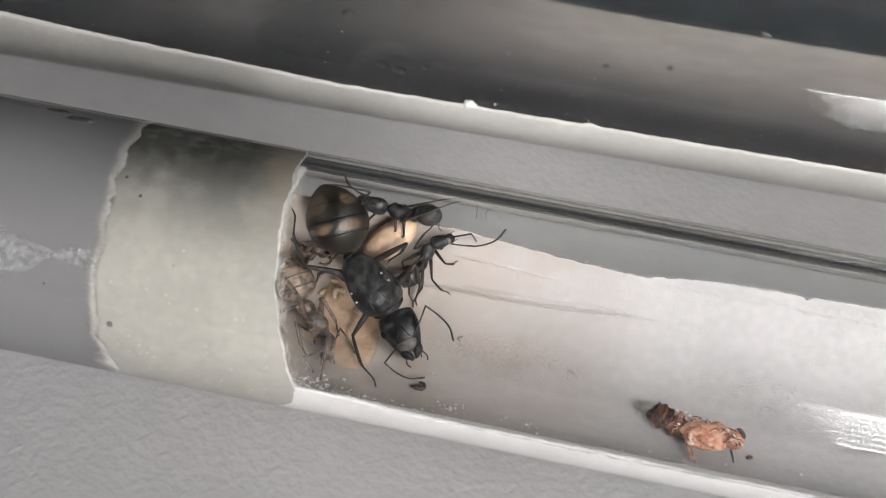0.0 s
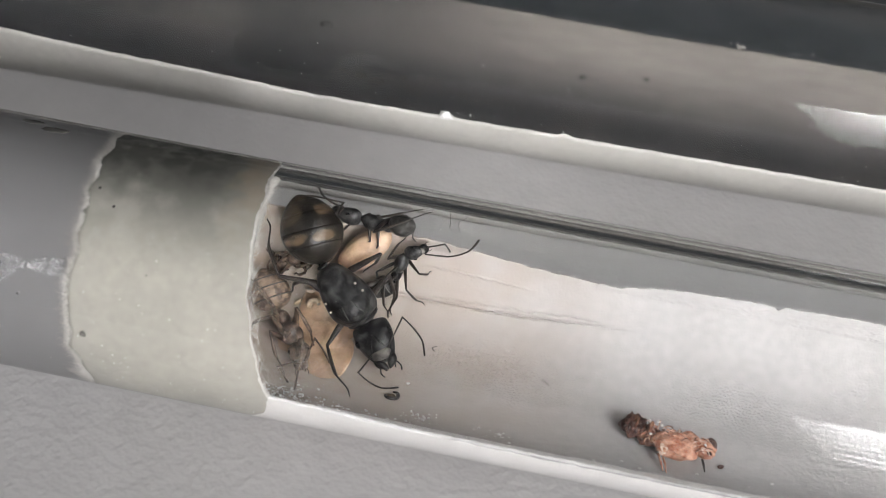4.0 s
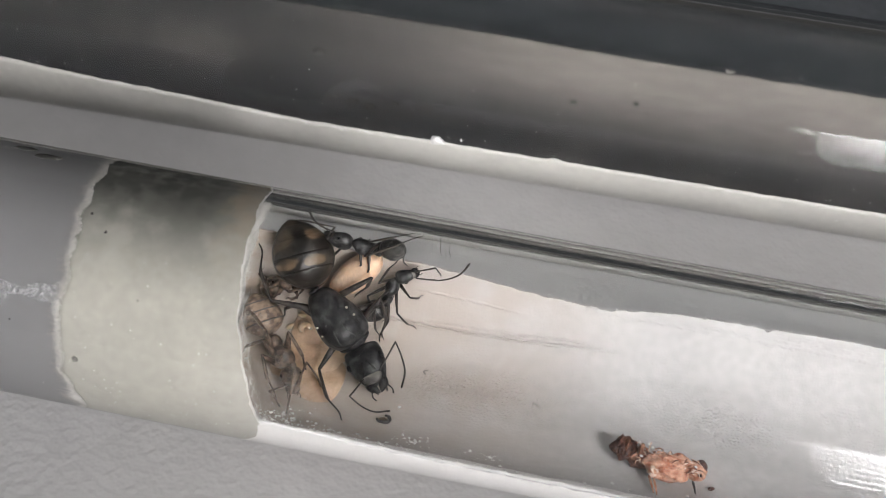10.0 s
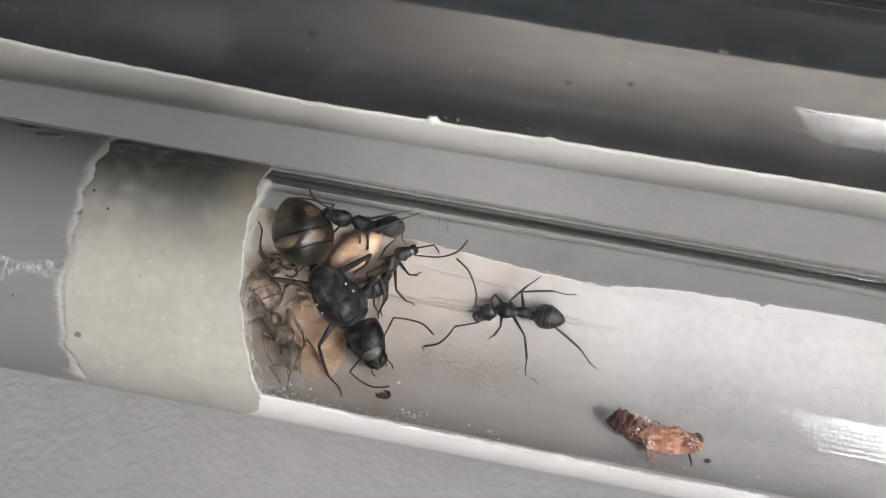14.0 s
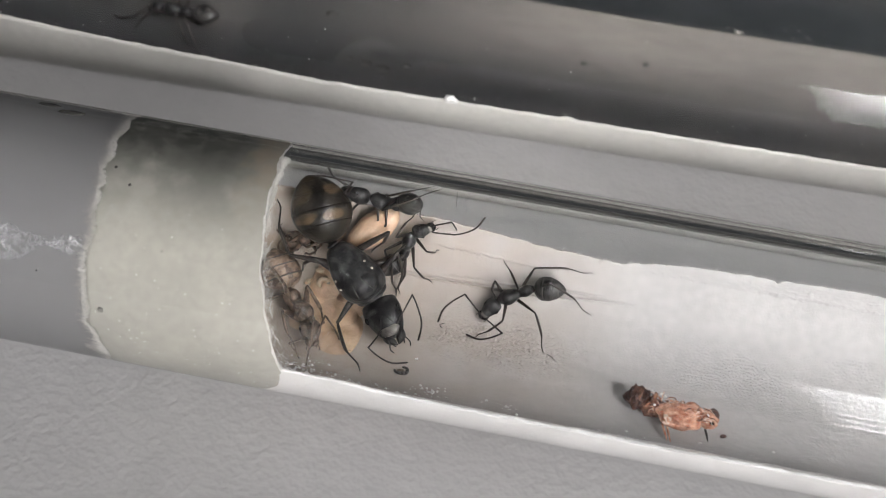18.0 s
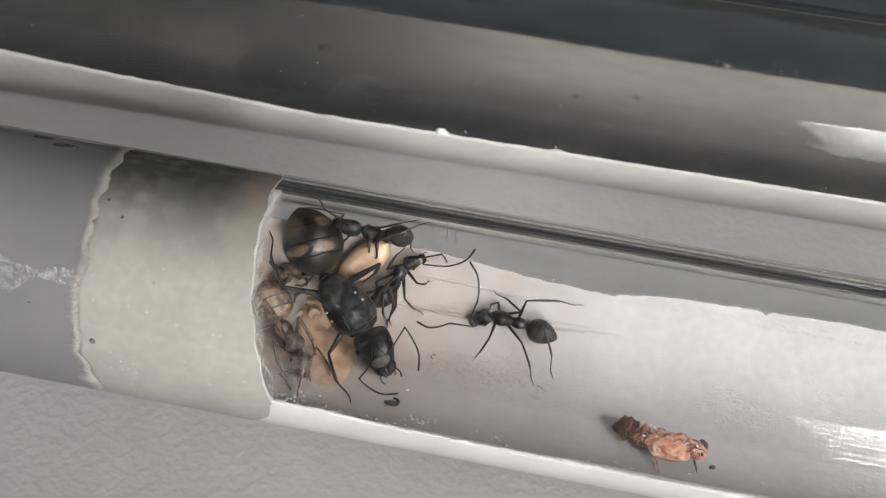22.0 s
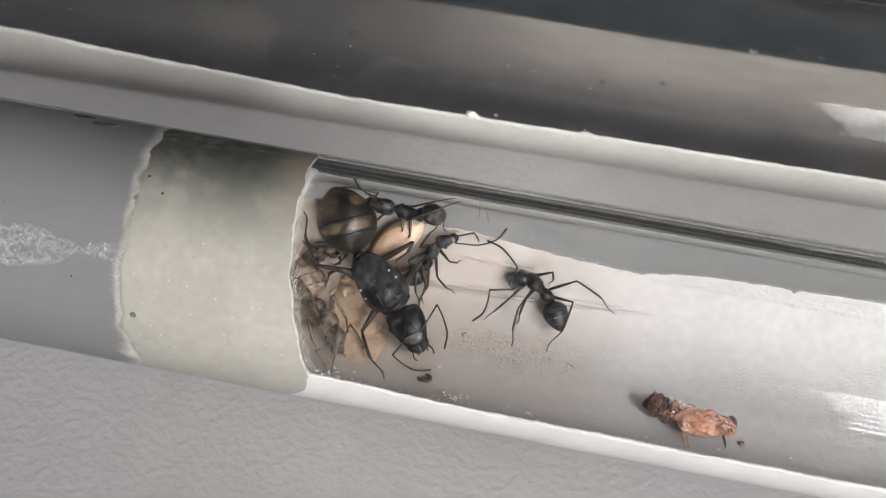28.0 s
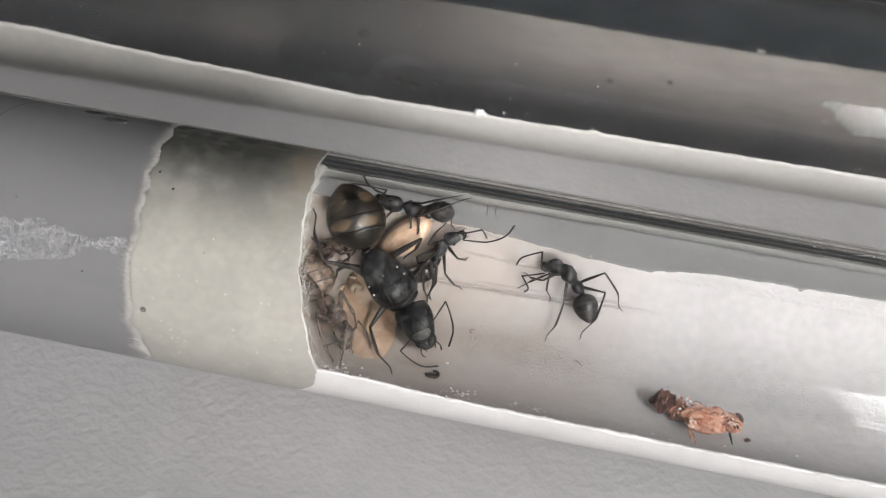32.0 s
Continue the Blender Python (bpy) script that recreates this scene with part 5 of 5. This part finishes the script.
def remains():
    ob = thing("insect_remains", on_wall(10.8, -16, 0), "orange-brown dried insect remains lying on the plaster", "insect remains")
    o = on_wall(10.8, -16, 0)
    rnd = random.Random(9)

    def w(x, deg, h):
        return on_wall(x, deg, h) - o

    def piece(pname, x, deg, h, size, along, mat, seed, rough=0.25, parent=ob, text="", freq=1.8):
        bm = bmesh.new()
        lump(bm, w(x, deg, h), size, rough, seed, 4, wall_frame(x, deg, along), freq)
        return part(pname, bm, mat, parent, text)

    tail = piece("abdomen", 9.0, -12.5, 0.95, (0.85, 0.68, 0.8), -14, REMAIN_DARK, 1, 0.4, text="dark red-brown torn abdomen")
    for i in range(4):
        piece("segment_ring", 8.55 + i * 0.45, -11.5 - i * 1.2, 1.1, (0.2, 0.6 - 0.05 * i, 0.75), -14, REMAIN_BROWN if i % 2 else REMAIN_DARK, 20 + i, 0.3, tail)
    piece("waist", 10.1, -15.5, 0.6, (1.1, 0.8, 0.6), -15, REMAIN_BROWN, 4, 0.35)
    chest = piece("thorax", 11.6, -22, 0.85, (1.5, 1.05, 0.85), -8, REMAIN, 2, 0.22, text="orange crumpled thorax")
    piece("thorax_plate", 12.5, -17, 1.0, (0.85, 0.6, 0.6), -20, REMAIN, 7, 0.25, chest)
    piece("thorax_plate", 11.0, -27, 0.8, (0.55, 0.4, 0.4), 30, REMAIN_PALE, 8, 0.45, chest)
    head = piece("head", 13.55, -19.5, 0.8, (0.7, 0.72, 0.66), 0, REMAIN, 3, 0.12, text="glossy head with a dark brow")
    piece("dark_brow", 13.85, -17, 0.95, (0.42, 0.6, 0.52), 0, REMAIN_DARK, 5, 0.1, head)
    for s in (-1, 1):
        piece("eye", 13.75, -20 + 6 * s, 1.1, (0.17, 0.17, 0.15), 0, EYE_MAT, 6, 0.02, head)
    for i in range(150):  # shreds of legs and skin
        x = rnd.uniform(9.4, 13.6)
        d, h = -8 - 2.4 * (x - 8) + rnd.uniform(-10, 5), rnd.uniform(0.9, 1.65) if x > 10.4 else rnd.uniform(0.9, 1.25)
        a = rnd.uniform(0, 360)
        t = wall_frame(x, d, a)
        n = rnd.uniform(0.2, 0.8)
        bm = bmesh.new()
        tube(bm, [w(x, d, h), w(x, d, h) + t @ Vector((n * .5, 0, rnd.uniform(0, .2))), w(x, d, h) + t @ Vector((n, 0, rnd.uniform(-.25, .1)))], (0.03, 0.042, 0.015), 6)
        part("shred", bm, (REMAIN_PALE, REMAIN, REMAIN_BROWN)[i % 3], chest)
    for x0, d0, x1, d1 in ((13.4, -27, 13.6, -34), (10.6, -30, 10.9, -44), (10.9, -33, 11.1, -46)):
        bm = bmesh.new()
        tube(bm, [w(x0, d0, .5), w((x0 + x1) / 2, (d0 + d1) / 2, .35), w(x1, d1, .05)], (0.08, 0.08, 0.04), 7)
        part("leg_stump", bm, REMAIN if x0 < 13 else SPECK, ob)
    for i in range(9):
        x, d = rnd.uniform(7.8, 13.5), rnd.uniform(-24, -8)
        piece("white_crumb", x, d, 1.2 + 0.25 * rnd.random(), (0.1, 0.09, 0.08), 0, CRYSTAL, i, 0.3, ob)


remains()


def crumb(x, deg, size, mat, label, name="crumb", seed=1):
    ob = thing(name, on_wall(x, deg, 0), label, "crumb")
    bm = bmesh.new()
    up = on_wall(x, deg, size * 0.5) - on_wall(x, deg, 0)
    lump(bm, up, (size, size * 0.7, size * 0.6), 0.3, seed, 3, wall_frame(x, deg, 40))
    part("crumb_body", bm, mat, ob)


ob = thing("plaster_crumb", (-7.7, 19.0, 7.0), "small white plaster crumb on the rim of the lining", "crumb")
bm = bmesh.new()
lump(bm, (0, 0, 0.1), (0.42, 0.28, 0.3), 0.35, 6, 3)
lump(bm, (0.45, 0.05, 0.0), (0.22, 0.16, 0.18), 0.35, 2, 2)
part("crumb_body", bm, CRYSTAL, ob)
ob = thing("plaster_crumb", (13.3, 32.9, 6.2), "small grey crumb on the far rim of the lining", "crumb")
bm = bmesh.new()
lump(bm, (0, 0, -0.1), (0.3, 0.2, 0.16), 0.45, 9, 3)
lump(bm, (0.34, 0.05, -0.12), (0.14, 0.12, 0.1), 0.45, 4, 2)
part("crumb_body", bm, MOULD_GREY, ob)
crumb(14.65, -26, 0.24, REMAIN_DARK, "small brown crumb beside the insect remains")
crumb(10.6, 0.5, 0.14, CRYSTAL, "tiny white crumb beside the insect remains", seed=4)
crumb(-6.0, -8, 0.13, CRYSTAL, "tiny white crumb on the plaster floor", seed=5)


def curled_scrap():
    ob = thing("curled_scrap", on_wall(-6.8, -21, 0), "dark curled scrap of insect shell on the floor", "scrap")
    t = wall_frame(-6.8, -21)
    bm = bmesh.new()
    tube(bm, [t @ Vector((0.42 * math.cos(a), 0.42 * math.sin(a), 0.16 + 0.04 * math.sin(3 * a))) for a in np.linspace(-2.9, 1.4, 14)], [0.09 + 0.05 * math.sin(math.pi * k / 13) for k in range(14)], 8)
    ring = part("rim", bm, LEG, ob)
    bm = bmesh.new()
    lump(bm, t @ Vector((0, -.1, .12)), (0.3, 0.28, 0.1), 0.2, 3, 3, t)
    part("core", bm, AMBER, ring)


curled_scrap()


def fibre(name, pts, radius, mat, label):
    ob = thing(name, on_wall(*pts[0]), label, "fibre")
    o = on_wall(*pts[0])
    bm = bmesh.new()
    c = curve_points([on_wall(*p) - o for p in pts], 4)
    tube(bm, c, [radius] * len(c), 6)
    part("strand", bm, mat, ob)


fibre("loose_hair", [(2.6, 12.5, 0.02), (2.9, 11.5, 0.05), (3.15, 9.6, 0.02)], 0.025, LEG, "short dark hair lying on the plaster")
fibre("loose_hair", [(-4.7, 20, 0.02), (-5.0, 18.5, 0.06), (-4.8, 16.8, 0.02)], 0.03, LEG, "short dark hair lying on the plaster")
fibre("loose_hair", [(-5.0, 126, -0.05), (-5.05, 112, -0.03), (-5.1, 101, -0.05)], 0.02, LEG, "thin dark hair stuck to the glass")
fibre("loose_hair", [(-3.9, 126, -0.05), (-4.5, 112, -0.03), (-4.4, 99, -0.05)], 0.015, LEG, "thin dark hair stuck to the glass")


def scatter(name, label, mat, places, kind="stuff", category="grains"):
    """Many tiny grains as one object: places of (centre, size)."""
    bm = bmesh.new()
    for i, (c, s) in enumerate(places):
        r = bmesh.ops.create_icosphere(bm, subdivisions=1, radius=1)
        for v in r["verts"]:
            n = 1 + 0.35 * noise.noise(v.co * 1.7 + Vector((i, 0, 0)))
            v.co = Vector(v.co) * s * n + c
    return tagged(part(name, bm, mat, smooth=False), label, category, kind=kind)


rnd = random.Random(21)
grains = []
for cx, cd, sx, sd, n in ((-4.6, -37, 0.6, 4, 34), (0.2, -40, 0.6, 3, 22), (-13.4, -42, 1.3, 9, 150), (-9.5, -52, 2.6, 6, 110), (7.2, -55, 0.9, 3, 12), (-3, -58, 3, 4, 40), (13, -45, 4, 8, 14)):
    for k in range(n):
        x, d = rnd.gauss(cx, sx), rnd.gauss(cd, sd)
        s = rnd.choice((0.025, 0.03, 0.045, 0.06, 0.11))
        grains.append((on_wall(x, d, s * 0.4), s))
for k in range(620):  # frosting of fine grains where the plug meets the near side
    x = -14.5 + abs(rnd.gauss(0, 4.5))
    grains.append((on_wall(x, rnd.gauss(-66, 8) + 0.8 * min(0, x + 12), 0.01), rnd.choice((0.02, 0.025, 0.035, 0.06)) * rnd.uniform(0.7, 1.2)))
for k in range(320):  # crumbs along the broken edge of the lining
    x = rnd.uniform(-9, 24)
    grains.append((on_wall(x, far_edge_1(x) + abs(rnd.gauss(0, 1.3)), 0.02), rnd.choice((0.015, 0.02, 0.025, 0.04)) * rnd.uniform(0.7, 1.2)))
scatter("white_grains", "fine white grains strewn along the floor of the tube", CRYSTAL, grains)
grains = []
for k in range(70):
    x, d = rnd.uniform(-16, 24), rnd.uniform(-30, 75)
    grains.append((on_wall(x, d, 0.005), rnd.uniform(0.01, 0.028)))
scatter("dark_specks", "tiny dark specks on the plaster", SPECK, grains, category="specks")
grains = []
for k in range(160):
    x, d = rnd.uniform(-34, 24), rnd.uniform(-150, 130)
    grains.append((wall_point(x, d, 8.0) + Vector((0, 0, R)), rnd.uniform(0.012, 0.03)))
for k in range(60):
    x, d = rnd.uniform(-6, 22), rnd.uniform(88, 120)
    grains.append((wall_point(x, d, 6.99) + Vector((0, 0, R)), rnd.uniform(0.015, 0.045)))
scatter("dust", "tiny pale dust specks on the glass", CRYSTAL, grains, category="dust")
m2 = Matrix.Translation((0, Y2, R)) @ pose(0, 0, 0, 0, 0, YAW2)
grains = []
for k in range(170):
    x, d = rnd.uniform(-48, 24), rnd.choice((rnd.uniform(-150, 60), rnd.uniform(-110, -85)))
    grains.append((m2 @ wall_point(x, d, 8.0), rnd.uniform(0.012, 0.045)))
for x, d, n in ((-6.3, -86, 14), (0.4, -88, 8), (13.2, 75, 6), (18, 79, 8)):
    for k in range(n):
        grains.append((m2 @ wall_point(rnd.gauss(x, 1.1), rnd.gauss(d, 2), 6.95), rnd.uniform(0.015, 0.045)))
scatter("dust", "pale dust specks on the second glass tube", CRYSTAL, grains, category="dust")
for x, d, s in ((-15.9, 8.4, 0.5), (-14.5, 5.9, 0.55), (1.7, 35.2, 0.26), (6.7, 40.8, 0.24), (-19.5, 42.5, 0.45), (-12.5, 12, 0.3), (-17.4, 11, 0.3)):
    ob = thing("dirt_spot", m2 @ wall_point(x, d, 6.83), "dark dirt spot on the brown residue", "dirt", "dirt spots")
    bm = bmesh.new()
    a = radians(d)
    lump(bm, (0, 0, 0), (s, s * 0.7, 0.06), 0.4, x, 3, frame_of((1, 0, 0), (0, -math.sin(a), math.cos(a))), 2.2)
    part("spot", bm, SPECK, ob)
for x, d, s in ((-23.9, -168.4, 0.1), (-25.1, -176.5, 0.1), (-24.5, -105.5, 0.22), (-21, -140, 0.05), (-28.5, -120, 0.06), (-33.4, -150, 0.05)):
    ob = thing("dirt_spot", wall_point(x, d, 7.03) + Vector((0, 0, R)), "tiny dark spot behind the glass", "dirt", "dirt spots")
    bm = bmesh.new()
    a = radians(d)
    lump(bm, (0, 0, 0), (s, s, 0.04), 0.25, x, 2, frame_of((1, 0, 0), (0, -math.sin(a), math.cos(a))))
    part("spot", bm, SPECK if s < 0.2 else MOULD_GREY, ob)
for x, d, s in ((-31.6, 143.5, 0.75), (-29.8, 149, 0.85)):
    ob = thing("dark_flake", wall_point(x, d, 7.04) + Vector((0, 0, R)), "thin dark flake stuck behind the glass", "flake")
    bm = bmesh.new()
    a = radians(d)
    lump(bm, (0, 0, 0), (s, s * 0.42, 0.03), 0.35, x, 3, frame_of((1, 0, 0), (0, -math.sin(a), math.cos(a))), 2.5)
    part("flake_body", bm, MOULD_GREY, ob)

grains = []
for k in range(170):
    grains.append((wall_point(rnd.uniform(-25, -14.5), rnd.choice((rnd.uniform(-160, -62), rnd.gauss(-85, 14))), 7.045) + Vector((0, 0, R)), rnd.choice((0.02, 0.025, 0.03, 0.04, 0.065))))
scatter("pale_flecks", "small pale flecks on the cotton plug", FLECK, grains, category="flecks")
# frothy patch in the water, against the glass
bm = bmesh.new()
froth = []
for k in range(260):
    x = rnd.uniform(-36, -25.8)
    lo = np.interp(x, (-36, -33.4, -31.4, -29.5, -28, -26.2), (-140, -139, -142, -138, -136.5, -141))
    hi = np.interp(x, (-36, -33.3, -29.6, -28.6, -28, -26.1), (-117, -118, -124, -131, -133, -130))
    froth.append((wall_point(x, rnd.uniform(lo, hi), 7.03) + Vector((0, 0, R)), rnd.choice((0.02, 0.03, 0.04, 0.06)) * rnd.uniform(0.8, 1.3)))
scatter("froth", "frothy whitish patch of tiny bubbles against the glass", FROTH, froth, category="froth")

foam = thing("foam_film", (0, 0, R), "thin translucent whitish foam film in the water", "foam")
shell("film", FROTH_FILM, foam, -36, -25.9, 60, lambda x: np.interp(x, (-36, -33.4, -31.4, -29.5, -28, -26.2), (-140, -139, -142, -138, -136.5, -141)) + 2 * fnoise(x * 1.5, 1, 1),
      lambda x: np.interp(x, (-36, -33.3, -29.6, -28.6, -28, -26.1), (-117, -118, -124, -131, -133, -130)) + 2 * fnoise(x * 1.5, 1, 4), 12, 7.01, 7.015, lambda x, d: 0.0)

# the thin line of an air film in the water
line = thing("film_line", (0, 0, R), "thin curved line of an air film in the water", "line")
bm = bmesh.new()
tube(bm, [wall_point(-37.2 + 2.4 * math.exp(-max(0, d - 132) / 16) + 0.5 * ((d - 210) / 80) ** 4, d, 7.03) for d in range(132, 300, 3)], [0.022] * 56, 5)
part("film_edge", bm, MOULD_GREY, line)

# mist on the inner face of the glass before the plug
mist = thing("mist", (0, 0, R), "thin whitish mist of droplets on the inner glass", "mist")
shell("mist_film", MIST, mist, -15.2, -7.5, 60, lambda x: np.interp(x, (-15.2, -13, -10, -7.5), (-150, -140, -112, -92)) + 6 * fnoise(x, 1, 2), lambda x: -70 + 4 * fnoise(x, 8, 2), 30,
      6.955, 6.975, lambda x, d: 0.0)


def motions():
    """The walking worker and the runner, from the start of the clip to its end."""
    base = pose(0, 0, R * MM)
    rows = [(t, rig(rest, WORKER_SIZE)) for t, *rest in WORKER]
    walk(walker["thing"], [(t, base @ metres(r["body"])) for t, r in rows])
    for key in rows[0][1]:
        if key != "body":
            walk(walker[key], [(t, local(r, key)) for t, r in rows])
    # the queen feels about with one antenna
    feel = []
    for t, elbow, tip in FEELER:
        row = list(QUEEN)
        row[6], row[7] = elbow, tip
        feel.append((t, rig(row, QUEEN_SIZE, QUEEN_HEIGHT)))
    for key in ("scape1", "lash1"):
        walk(queen[key], [(t, local(r, key)) for t, r in feel])
    # the runner turns about where it is out of sight
    base, body = tube_2.matrix_basis.copy(), RUNNER_BASE["body"]
    rows = []

    def stand(t, x, deg, yaw):
        rows.append((t, base @ metres(pose(x, 0, 0, deg) @ Matrix.Translation(body.translation) @ pose(0, 0, 0, 0, 0, yaw) @ body.to_3x3().to_4x4())))

    stand(0.0, -60, 40, 180)
    stand(5.0, -60, 45, 180)
    for t, x, deg in RUNNER:
        if t == 16.8:
            for k in range(5):
                stand(8 + k, 55, 45, 180 - 45 * k)
        if t == 20.7:
            for k in range(5):
                stand(18.6 + 0.4 * k, -62, 32, 45 * k)
        stand(t, x, deg, 0 if 16 < t < 19 else 180)
    stand(23.0, 60, 45, 180)
    stand(32.0, 60, 45, 180)
    walk(runner["thing"], rows)
    for i in range(6):
        sign = 1 if i in (0, 2, 4) else -1
        keys = [(0.0, 0)]
        for a, b in ((5.3, 6.3), (16.7, 18.2), (20.6, 22.0)):
            n = round((b - a) / 0.1)
            keys += [(a + 0.1 * k, 0 if k in (0, n) else 20 * sign * (1 if k % 2 else -1)) for k in range(n + 1)]
        keys.append((32.0, 0))
        rest = RUNNER_BASE["body"].inverted() @ RUNNER_BASE["thigh%d" % i]
        walk(runner["thigh%d" % i], [(t, metres(Matrix.Translation(rest.translation) @ pose(0, 0, 0, 0, 0, d) @ rest.to_3x3().to_4x4())) for t, d in keys])


motions()
